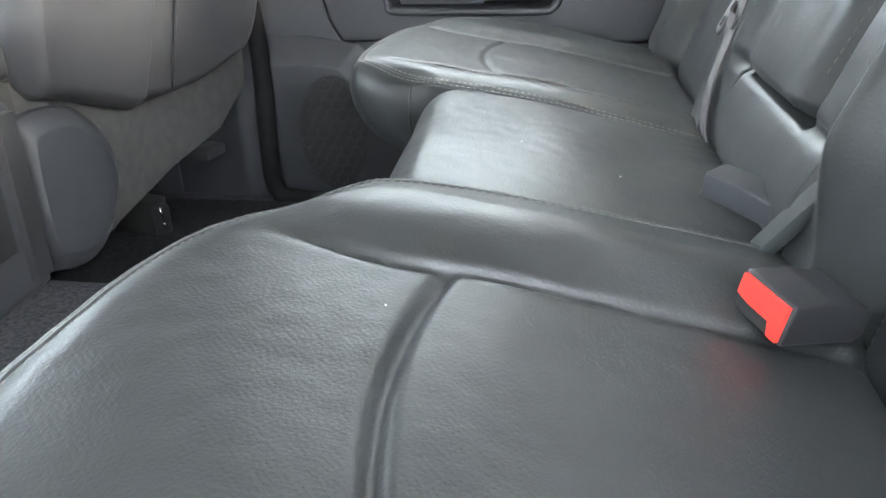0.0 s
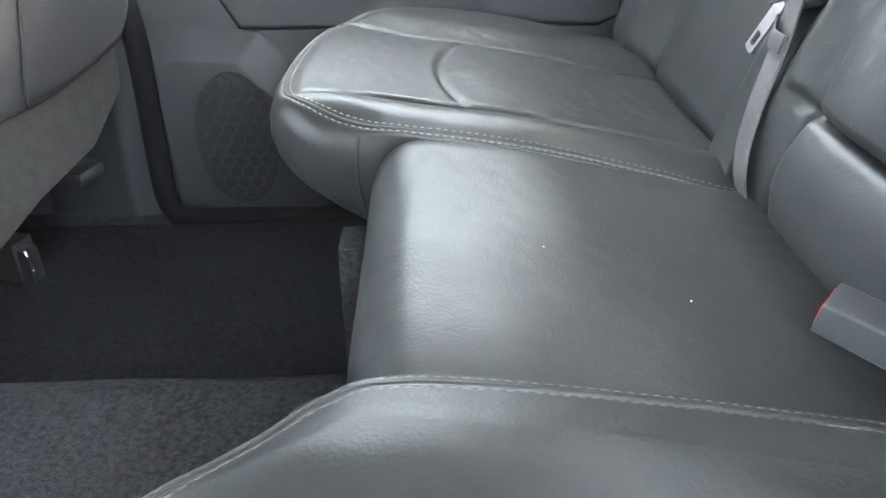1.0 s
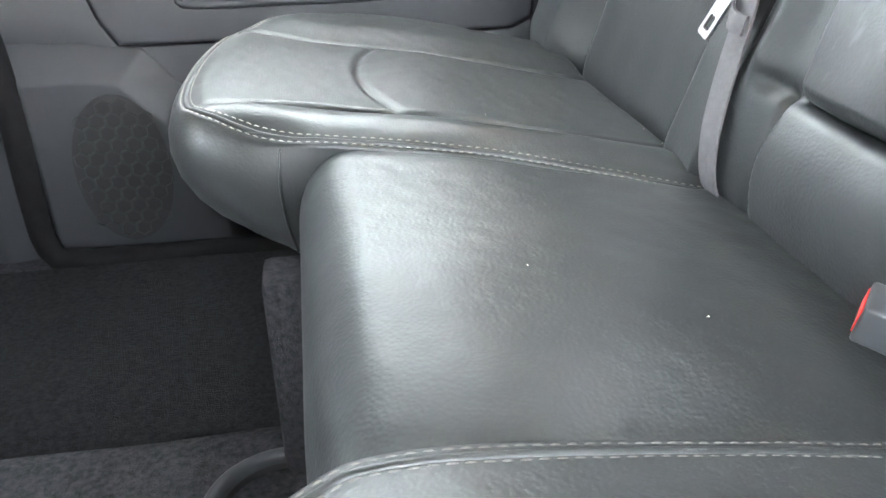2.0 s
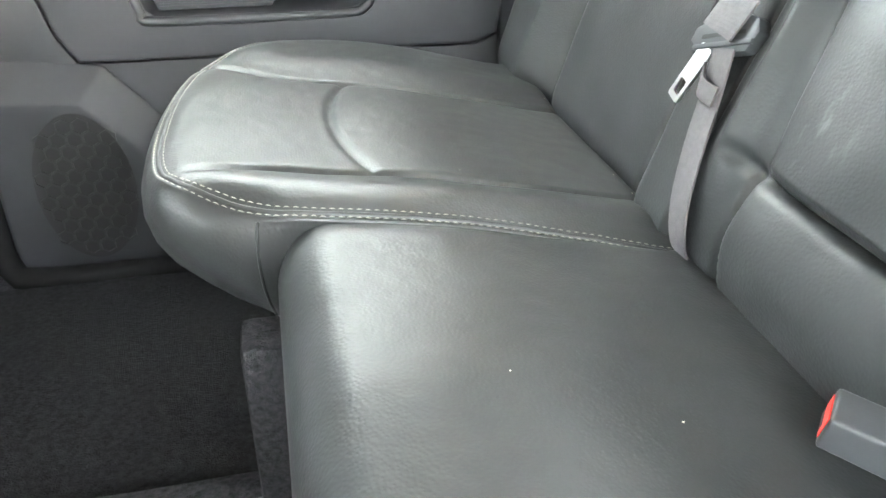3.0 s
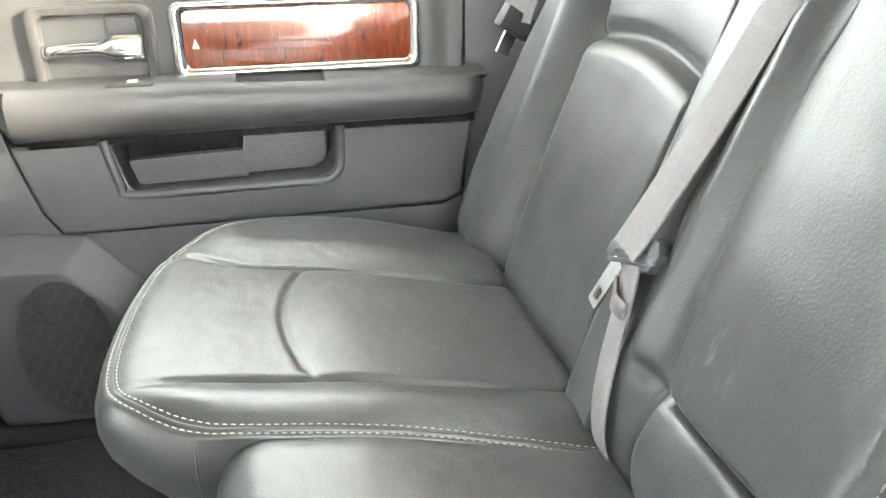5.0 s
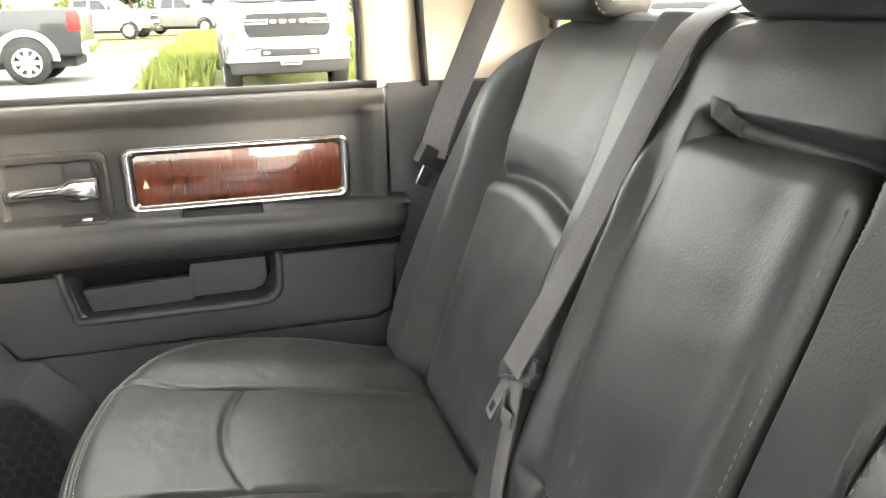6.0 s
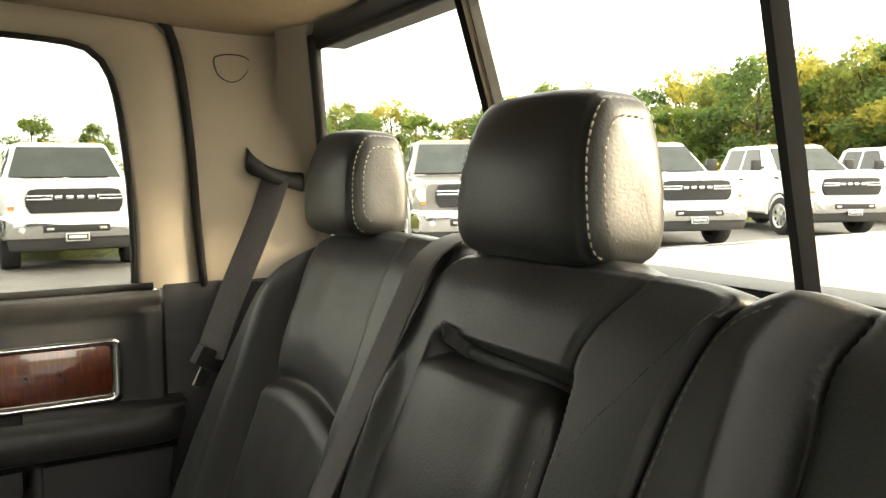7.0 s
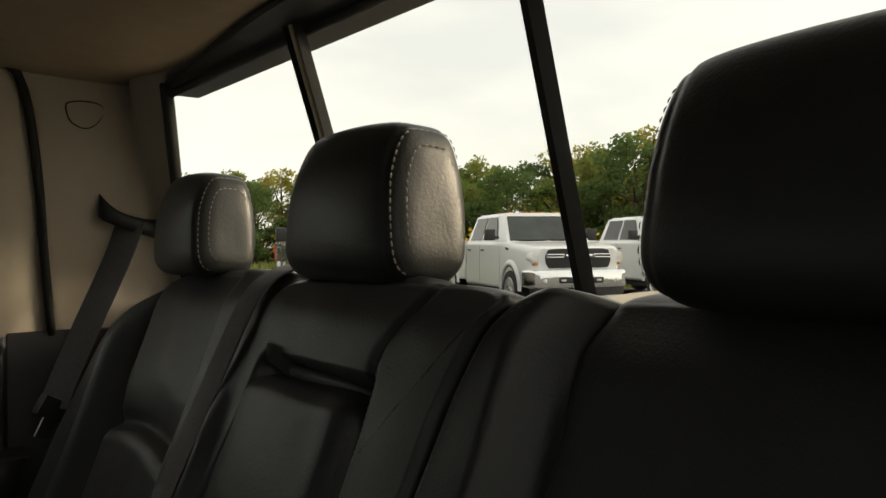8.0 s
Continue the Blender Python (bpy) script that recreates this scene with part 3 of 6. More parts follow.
# wood inlay with its chrome frame
outer, inner = round_rect(-0.063, 0.278, 1.129, 1.232, 0.014), round_rect(-0.042, 0.257, 1.145, 1.217, 0.006)
bm = bmesh.new()
n = len(outer)
rows = [(outer, 0.836), (outer, 0.826), (round_rect(-0.058, 0.273, 1.134, 1.227, 0.012), 0.8215), (round_rect(-0.051, 0.266, 1.138, 1.224, 0.009), 0.8225), (inner, 0.829), (inner, 0.836)]
V = [[bm.verts.new((u, y, v)) for u, v in poly] for poly, y in rows]
for a, b in zip(V, V[1:]):
    for i in range(n):
        bm.faces.new((a[i], a[(i + 1) % n], b[(i + 1) % n], b[i]))
part("chrome_frame", bm, CHROME, door, "polished chrome surround", sharp=60)
vs = []
for x in np.linspace(-0.046, 0.261, 24):
    for z in np.linspace(1.141, 1.221, 10):
        vs.append((x, 0.8275 - 0.003 * (1 - ((z - 1.181) / 0.04) ** 2), z))
surf("wood_inlay", vs, grid_faces(24, 10), WOOD, door, "glossy dark burl wood inlay")
bm = bmesh.new()
prism(bm, [(-0.036, 1.170), (-0.027, 1.170), (-0.0315, 1.183)], "y", 0.8235, 0.8255)
part("lock_mark", bm, mat("pale_print", (0.7, 0.62, 0.5), 0.4), door, "small pale mark on the wood", smooth=False)

# inside door handle in its bezel
outer, inner = round_rect(-0.240, -0.082, 1.115, 1.232, 0.016), round_rect(-0.226, -0.094, 1.128, 1.220, 0.012)
bm = bmesh.new()
rows = [(outer, 0.84), (outer, 0.826), (round_rect(-0.236, -0.086, 1.119, 1.228, 0.014), 0.823), (inner, 0.8255), (round_rect(-0.220, -0.100, 1.134, 1.214, 0.012), 0.852)]
V = [[bm.verts.new((u, y, v)) for u, v in poly] for poly, y in rows]
for a, b in zip(V, V[1:]):
    for i in range(len(outer)):
        bm.faces.new((a[i], a[(i + 1) % len(outer)], b[(i + 1) % len(outer)], b[i]))
bm.faces.new(V[-1])
bezel = part("handle_bezel", bm, VINYL, door, "dark recessed handle bezel", sharp=50)
box_part("lock_knob", (-0.145, -0.104, 0.835, 0.852, 1.188, 1.216), PLASTIC, bezel, bevel=0.005)
pts = [(-0.226, 0.832, 1.172), (-0.219, 0.825, 1.174), (-0.17, 0.820, 1.176), (-0.13, 0.820, 1.176), (-0.098, 0.826, 1.175)]
C = spline(pts, 24, closed=False)
vs = []
for i, p in enumerate(C):
    t = i / 23
    h = 0.009 + 0.009 * smooth(t, 0.55, 0.75)
    for k in range(12):
        a = k / 12 * math.tau
        vs.append((p[0], p[1] + 0.0045 * math.cos(a), p[2] + h * math.sin(a)))
surf("handle", vs, grid_faces(24, 12, close_v=True) + [tuple(range(12)), tuple(23 * 12 + k for k in range(12))], CHROME, bezel, "chrome pull handle")

# armrest
vs, xs = [], [-0.300, -0.297, -0.290, -0.27, -0.24, -0.15, -0.05, 0.012, 0.0165, 0.0185, 0.022, 0.06, 0.10, 0.130, 0.1345, 0.1365, 0.141, 0.2, 0.28, 0.33, 0.352, 0.362, 0.366]
for x in xs:
    cut = 1.0 if 0.0175 < x < 0.1355 else 0.0
    e = max(smooth(x, -0.27, -0.30), smooth(x, 0.345, 0.368))
    nose = 0.768 + 0.045 * e
    zl = 1.066 + 0.012 * e
    low = 0.010 * smooth(x, -0.10, 0.30)
    rows = [(0.85, 1.137 - low), (0.829, 1.137 - low - 0.045 * cut), (0.812, 1.136 - low - 0.045 * cut), (0.791, 1.135 - low - 0.043 * cut), (0.787, 1.134 - low - 0.006 * cut), (0.783, 1.132 - low), (nose + 0.008, 1.128 - low - 0.01 * e), (nose, 1.118 - low - 0.01 * e),
            (nose + 0.001, 1.090), (nose + 0.006, zl + 0.006), (nose + 0.016, zl), (0.85, zl)]
    vs += [(x, y, z) for y, z in rows]
arm = surf("armrest", vs, grid_faces(len(xs), 12) + [tuple(range(12)), tuple((len(xs) - 1) * 12 + k for k in range(12))], ARM_VINYL, door, "dark padded armrest")
arm.data.set_sharp_from_angle(angle=radians(55))
box_part("switch_plate", (-0.148, -0.088, 0.782, 0.812, 1.131, 1.1365), PLASTIC_DARK, arm, bevel=0.002)
box_part("window_switch", (-0.122, -0.108, 0.790, 0.802, 1.1345, 1.139), STEEL, arm, "window switch", bevel=0.003)
# dark block that paints in the shade beneath the armrest
box_part("armrest_shade", (-0.26, 0.35, 0.80, 0.85, 1.052, 1.066), CARPET_DARK, door, bevel=0)

# lower panel with its map pocket
outer = [(-0.285, 1.058), (-0.255, 0.945), (-0.240, 0.928), (0.30, 0.926), (0.322, 0.933), (0.334, 0.948), (0.338, 0.975), (0.345, 1.058)]
bm = bmesh.new()
hole = [(-0.158, 1.052), (-0.145, 0.992), (-0.135, 0.984), (0.118, 0.984), (0.135, 0.990), (0.143, 1.005), (0.145, 1.052)]
# frame pieces round the pocket opening
loop_o = [(-0.285, 1.058), (-0.262, 0.965), (-0.240, 0.928), (0.0, 0.926), (0.30, 0.926), (0.330, 0.940), (0.345, 1.058)]
V0 = [bm.verts.new((x, 0.80, z)) for x, z in loop_o]
V1 = [bm.verts.new((x, 0.80, z)) for x, z in hole]
V2 = [bm.verts.new((x * 0.98, 0.864, z + 0.003)) for x, z in hole]
V3 = [bm.verts.new((x, 0.85, z)) for x, z in loop_o]
for A, B in ((V0, V1), (V1, V2), (V3, V0)):
    for i in range(6):
        bm.faces.new((A[i], A[i + 1], B[i + 1], B[i]))
rim = [e for e in bm.edges if e.verts[0] in V0 and e.verts[1] in V0]
lip = [e for e in bm.edges if e.verts[0] in V1 and e.verts[1] in V1]
bmesh.ops.bevel(bm, geom=lip, offset=0.005, segments=3, profile=0.5, affect="EDGES")
bmesh.ops.bevel(bm, geom=[e for e in rim if e.is_valid], offset=0.006, segments=3, profile=0.6, affect="EDGES")
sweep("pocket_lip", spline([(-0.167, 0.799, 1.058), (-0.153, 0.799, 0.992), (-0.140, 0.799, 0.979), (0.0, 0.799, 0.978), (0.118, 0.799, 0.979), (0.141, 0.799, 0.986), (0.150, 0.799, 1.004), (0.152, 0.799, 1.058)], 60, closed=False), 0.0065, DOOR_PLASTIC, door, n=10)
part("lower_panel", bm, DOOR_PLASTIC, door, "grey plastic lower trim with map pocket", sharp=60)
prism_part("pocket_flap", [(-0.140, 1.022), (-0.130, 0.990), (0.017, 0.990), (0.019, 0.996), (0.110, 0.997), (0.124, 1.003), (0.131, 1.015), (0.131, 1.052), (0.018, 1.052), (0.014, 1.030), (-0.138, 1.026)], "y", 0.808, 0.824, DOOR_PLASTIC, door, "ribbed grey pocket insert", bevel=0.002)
# pocket back in very dark colour, the shade of the slot painted in
box_part("pocket_shade_back", (-0.17, 0.16, 0.8645, 0.868, 0.975, 1.06), CARPET_DARK, door, bevel=0)
bm = bmesh.new()
for k in range(10):
    z = 0.994 + k * 0.0032
    box(bm, -0.128 - k * 0.0009, 0.015, 0.8068, 0.8085, z, z + 0.0016)
for k in range(16):
    z = 0.999 + k * 0.0032
    box(bm, 0.021, min(0.127, 0.112 + k * 0.004), 0.8068, 0.8085, z, z + 0.0016)
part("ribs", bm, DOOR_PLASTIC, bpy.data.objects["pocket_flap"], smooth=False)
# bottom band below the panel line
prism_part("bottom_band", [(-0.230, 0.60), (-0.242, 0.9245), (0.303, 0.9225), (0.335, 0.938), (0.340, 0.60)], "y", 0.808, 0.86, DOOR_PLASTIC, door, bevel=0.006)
# front lower part with the speaker pod
prism_part("front_panel", [(-0.50, 0.60), (-0.50, 1.30), (-0.325, 1.30), (-0.288, 1.06), (-0.264, 0.962), (-0.243, 0.926), (-0.20, 0.85), (-0.20, 0.60)], "y", 0.806, 0.87, PLASTIC, door, bevel=0.006)
back = [(-0.40, 0.60), (-0.40, 0.938), (-0.300, 0.935), (-0.213, 0.922), (-0.150, 0.848), (-0.090, 0.72), (-0.090, 0.60)]
face = [(-0.372, 0.628), (-0.372, 0.887), (-0.300, 0.887), (-0.247, 0.882), (-0.188, 0.815), (-0.130, 0.70), (-0.130, 0.628)]
bm = bmesh.new()
V = [[bm.verts.new((x, y, z)) for x, z in poly] for poly, y in ((back, 0.835), (back, 0.806), (face, 0.775))]
for A, B in zip(V, V[1:]):
    for i in range(7):
        bm.faces.new((A[i], A[(i + 1) % 7], B[(i + 1) % 7], B[i]))
bm.faces.new(V[-1])
bmesh.ops.recalc_face_normals(bm, faces=bm.faces)
bmesh.ops.bevel(bm, geom=[e for e in bm.edges if not e.is_boundary], offset=0.004, segments=3, profile=0.6, affect="EDGES", clamp_overlap=True)
part("speaker_pod", bm, PLASTIC, door, "angled grey speaker housing", sharp=50)
SPK = (-0.262, 0.760)
bm = bmesh.new()
prism(bm, [(SPK[0] + 0.066 * math.cos(a), SPK[1] + 0.110 * math.sin(a)) for a in np.linspace(0, math.tau, 48, endpoint=False)], "y", 0.7738, 0.790)
grille = part("speaker_grille", bm, RUBBER, door, "dark perforated speaker grille", sharp=40)
bm = bmesh.new()
hs = 0.0122
for i in range(-9, 10):
    for j in range(-9, 10):
        cx, cz = SPK[0] + i * hs * 1.732 + (j % 2) * hs * 0.866, SPK[1] + j * hs * 1.5
        if ((cx - SPK[0]) / 0.061) ** 2 + ((cz - SPK[1]) / 0.104) ** 2 > 1:
            continue
        o = [(cx + hs * 0.99 * math.sin(math.tau * k / 6), cz + hs * 0.99 * math.cos(math.tau * k / 6)) for k in range(6)]
        q = [(cx + hs * 0.82 * math.sin(math.tau * k / 6), cz + hs * 0.82 * math.cos(math.tau * k / 6)) for k in range(6)]
        ring_prism(bm, o, q, "y", 0.7718, 0.7745)
part("hex_mesh", bm, PLASTIC_DARK, grille, "raised honeycomb ribs", smooth=False)
# door seal
pts = spline([(-0.470, 0.80, 1.30), (-0.425, 0.790, 1.10), (-0.394, 0.780, 0.93), (-0.392, 0.770, 0.72), (-0.384, 0.760, 0.655), (-0.355, 0.752, 0.636), (-0.2, 0.752, 0.632), (0.0, 0.752, 0.632), (0.2, 0.755, 0.632)], 60, closed=False)
sweep("door_seal", pts, 0.018, SEAL, door, "black rubber door seal")
# window frame of the door with tan inner trim
bm = bmesh.new()
out_pts = [(0.402, 1.300), (0.384, 1.42), (0.367, 1.544), (0.342, 1.655), (0.312, 1.690), (0.234, 1.698), (-0.2, 1.700), (-0.6, 1.702)]
in_pts = [(0.306, 1.300), (0.302, 1.40), (0.292, 1.50), (0.275, 1.60), (0.25, 1.645), (0.19, 1.662), (-0.05, 1.667), (-0.6, 1.667)]
O, I = spline(out_pts, 50, closed=False), spline(in_pts, 50, closed=False)
vs = []
for (xo, zo), (xi, zi) in zip(O, I):
    for x, z, d in ((xo + 0.010, zo + 0.004, 0.012), (xo, zo, 0.0), (xi * 0.9 + xo * 0.1, zi * 0.9 + zo * 0.1, 0.0), (xi, zi, 0.006), (xi, zi, 0.05)):
        vs.append((x, d_y(z) + d, z))
surf("window_surround", vs, grid_faces(50, 5), PILLAR, door, "tan door window surround")
sweep("glass_seal", [(x - 0.001, d_y(z) + 0.010, z) for x, z in I], 0.0065, RUBBER, door)
seal2 = spline([(0.410, 1.30), (0.392, 1.42), (0.375, 1.544), (0.350, 1.661), (0.318, 1.699), (0.234, 1.706), (-0.6, 1.710)], 60, closed=False)
sweep("upper_seal", [(x, d_y(z) - 0.004, z) for x, z in seal2], 0.0066, RUBBER, door)
vs = [(x, d_y(z) + 0.03 + k, z) for k in (0, 0.004) for x, z in ((-0.6, 1.28), (0.33, 1.28), (0.33, 1.69), (-0.6, 1.69))]
pane = surf("pane", vs, [(0, 1, 2, 3), (7, 6, 5, 4), (0, 4, 5, 1), (1, 5, 6, 2), (2, 6, 7, 3), (3, 7, 4, 0)], GLASS_SIDE, door, "grey-tinted door glass", smooth=False)
pane.visible_shadow = False

box_part("door_shell", (-0.62, 0.40, 0.872, 0.93, 0.55, 1.285), PAINT_BLACK, door, "outer door shell", bevel=0.01)
# front part of the cab: pillars, doors, dash and windscreen frame, closing the space
bp = prism_part("pillar_front", [(-0.44, 0.765), (-0.405, 0.785), (-0.402, 0.82), (-0.41, 0.86), (-0.62, 0.88), (-0.62, 0.82)], "z", 0.58, 1.72, PLASTIC, bevel=0.012, seg=3)
tagged(bp, "dark grey plastic centre pillar lower trim", "pillar trim", kind="structure")
bp2 = prism_part("pillar_front", [(-0.43, -0.74), (-0.395, -0.775), (-0.40, -0.84), (-0.62, -0.86), (-0.62, -0.77)], "z", 0.58, 1.72, PLASTIC, bevel=0.012, seg=3)
tagged(bp2, "dark grey plastic centre pillar lower trim", "pillar trim", kind="structure")
for s, nm in ((0.84, "wall_front_right"), (-0.84, "wall_front_left")):
    w = box_part(nm, (-1.7, -0.60, s - 0.03, s + 0.03, 0.55, 1.28), PLASTIC, bevel=0.01)
    tagged(w, "dark grey front door inner trim", "door panel", kind="structure")
w = box_part("wall_dash", (-1.75, -1.45, -0.84, 0.86, 0.55, 1.22), PLASTIC_DARK, bevel=0.04, seg=4)
tagged(w, "dark dashboard closing the cab front", "dashboard", kind="structure")
w = box_part("trim_sill", (-1.7, 0.62, -0.90, -0.80, 0.50, 0.66), PLASTIC_DARK, bevel=0.01)
tagged(w, "dark plastic door sill of the open doorway", "sill", kind="structure")
w = box_part("trim_roof_rail", (-1.7, 0.60, -0.74, -0.66, 1.66, 1.76), PILLAR, bevel=0.012)
tagged(w, "tan roof rail trim over the open doorway", "trim", kind="structure")
w = box_part("trim_roof_rail", (-1.7, 0.50, 0.68, 0.76, 1.705, 1.765), PILLAR, bevel=0.006)
tagged(w, "tan roof rail trim above the door", "trim", kind="structure")

# windscreen and front door glass
front_glass = tagged(new("window_2"), "windscreen and front side glass of the cab", "window", kind="structure")


def slab(pts, push):
    vs = [Vector(p) + Vector(push) * k for k in (0, 1) for p in pts]
    pane = surf("pane", vs, [(0, 1, 2, 3), (7, 6, 5, 4), (0, 4, 5, 1), (1, 5, 6, 2), (2, 6, 7, 3), (3, 7, 4, 0)], GLASS_CLEAR, front_glass, "tinted clear glass", smooth=False)
    pane.visible_shadow = False


slab([(-1.76, -0.78, 1.21), (-1.76, 0.80, 1.21), (-1.50, 0.66, 1.74), (-1.50, -0.66, 1.74)], (-0.005, 0, 0))
for s in (1, -1):
    slab([(-1.72, s * 0.845, 1.27), (-0.58, s * 0.845, 1.27), (-0.58, s * 0.69, 1.73), (-1.50, s * 0.69, 1.73)], (0, s * 0.005, 0))

# left rear door, swung open
od = tagged(new("door_2"), "rear door standing open beside the doorway", "door", kind="structure")
om = Matrix.Translation((-0.42, -0.86, 0)) @ Euler((0, 0, radians(-42))).to_matrix().to_4x4()
box_part("door_shell", (0.0, 0.80, -0.05, 0.05, 0.55, 1.30), PAINT_BLACK, od, bevel=0.02, m=om)
box_part("inner_trim", (0.02, 0.78, 0.052, 0.09, 0.60, 1.29), PLASTIC, od, bevel=0.015, m=om)
box_part("window_frame", (0.0, 0.05, -0.03, 0.03, 1.30, 1.70), PAINT_BLACK, od, bevel=0.01, m=om)
box_part("window_frame", (0.75, 0.80, -0.03, 0.03, 1.30, 1.70), PAINT_BLACK, od, bevel=0.01, m=om)
box_part("window_frame", (0.0, 0.80, -0.03, 0.03, 1.66, 1.71), PAINT_BLACK, od, bevel=0.01, m=om)
vs = [om @ Vector((x, y, z)) for y in (0.0, 0.005) for x, z in ((0.03, 1.27), (0.77, 1.27), (0.77, 1.68), (0.03, 1.68))]
pane = surf("pane", vs, [(0, 1, 2, 3), (7, 6, 5, 4), (0, 4, 5, 1), (1, 5, 6, 2), (2, 6, 7, 3), (3, 7, 4, 0)], GLASS_SIDE, od, "grey-tinted door glass", smooth=False)
pane.visible_shadow = False
# windscreen pillars and header
for s in (-0.74, 0.74):
    w = box_part("pillar_windscreen", (-1.74, -1.62, s - 0.05, s + 0.05, 1.20, 1.76), PILLAR, bevel=0.02)
    tagged(w, "tan windscreen pillar trim", "pillar trim", kind="structure")
w = box_part("trim_windscreen_header", (-1.74, -1.45, -0.70, 0.70, 1.60, 1.74), HEADLINER, bevel=0.02)
tagged(w, "tan headliner edge over the windscreen", "trim", kind="structure")

# ---- rear seat ----
UP, FWD = Vector((0.371, 0, 0.928)), Vector((-0.928, 0, 0.371))


def cushion_z(x, w):
    t = (x - 0.05) / 0.05
    return 1.004 - 0.224 * 0.05 * math.log1p(math.exp(t)) - 0.022 * max(0.0, abs(w) - 0.17) + 0.012 * smooth(x, 0.06, -0.09) * smooth(abs(w), 0.17, 0.22)


def crease_lines(x, side=1):
    """Where the inner and outer long seams of the outer cushion run."""
    inner = 0.236 - 0.008 * smooth(x, 0.02, -0.085) if side > 0 else 0.253 - 0.024 * smooth(x, 0.06, -0.06)
    return inner, 0.468 + 0.026 * smooth(x, 0.03, -0.06)


def cross_seam(t, side):
    """Where the seam across the insert runs, t from -1 to 1 over its width."""
    return 0.078 - (0.025 if side > 0 else 0.016) * (1 - t * t)


def outer_top(x, w, side=1):
    """Height of the outer cushion: bolsters, insert pillows and seams."""
    z = cushion_z(x, w)
    z -= 0.030 * smooth(x, 0.298, 0.335) ** 1.5
    if side < 0:
        z -= 0.012 * smooth(x, 0.06, -0.09) * smooth(w, 0.17, 0.22) * 0.5
    inner, outer_c = crease_lines(x, side)
    if side < 0:
        z += 0.019 * min(1.0, max(0.0, (inner + 0.004 - w) / 0.075)) ** 0.75 * smooth(x, -0.11, 0.05)
    near = 1.0 if side > 0 else smooth(x, -0.05, 0.02)
    z += 0.007 * bell(w - inner + 0.034, 0.028) * (near if side > 0 else 0.5 * near) - (0.0 if side > 0 else 0.005) * smooth(w, 0.205, 0.16) + 0.009 * smooth(w, outer_c, outer_c + 0.07) * smooth(x, -0.09, 0.02)
    z += -0.0042 * bell(w - inner, 0.0042) * smooth(x, -0.085, -0.03) * near - 0.0055 * bell(w - outer_c, 0.0045) * smooth(x, -0.085, -0.03)
    if inner - 0.02 < w < outer_c + 0.02:
        t = (w - (inner + outer_c) / 2) / ((outer_c - inner) / 2)
        gx = cross_seam(t, side)
        k = smooth(1 - abs(t), -0.02, 0.10)
        z += k * (-(0.0034 if side > 0 else 0.0072) * bell(x - gx, 0.0042 if side > 0 else 0.0050) + 0.003 * bell(x - gx - 0.045, 0.05) + 0.002 * bell(x - gx + 0.05, 0.04))
    return z + 0.0009 * noise.noise(Vector((x * 16, w * 16, 1))) + 0.0004 * noise.noise(Vector((x * 70, w * 60, 2)))


OUTLINE = [(0.37, 0.135), (0.30, 0.142), (0.15, 0.160), (0.03, 0.165), (-0.015, 0.174), (-0.055, 0.196), (-0.080, 0.225), (-0.089, 0.28), (-0.087, 0.37),
           (-0.075, 0.46), (-0.05, 0.53), (-0.005, 0.595), (0.06, 0.63), (0.16, 0.64), (0.26, 0.625), (0.37, 0.59)]
OUTLINE_LEFT = [(0.37, 0.135), (0.30, 0.139), (0.15, 0.144), (0.03, 0.148), (-0.001, 0.157), (-0.033, 0.180), (-0.064, 0.208), (-0.087, 0.242), (-0.101, 0.29), (-0.108, 0.35),
                (-0.110, 0.41), (-0.100, 0.47), (-0.064, 0.53), (-0.005, 0.595), (0.06, 0.63), (0.16, 0.64), (0.26, 0.625), (0.37, 0.59)]
CUSHION_SIDES = [(0.002, 0.003), (0.006, 0.008), (0.010, 0.020), (0.011, 0.034), (0.007, 0.052), (-0.003, 0.071), (-0.017, 0.088), (-0.033, 0.100), (-0.055, 0.106)]


def cushion_edge(x, w):
    """How much the side bulges: full at the front and outside, none against the middle seat."""
    return smooth(x, 0.02, -0.03) if w < 0.25 else 1.0


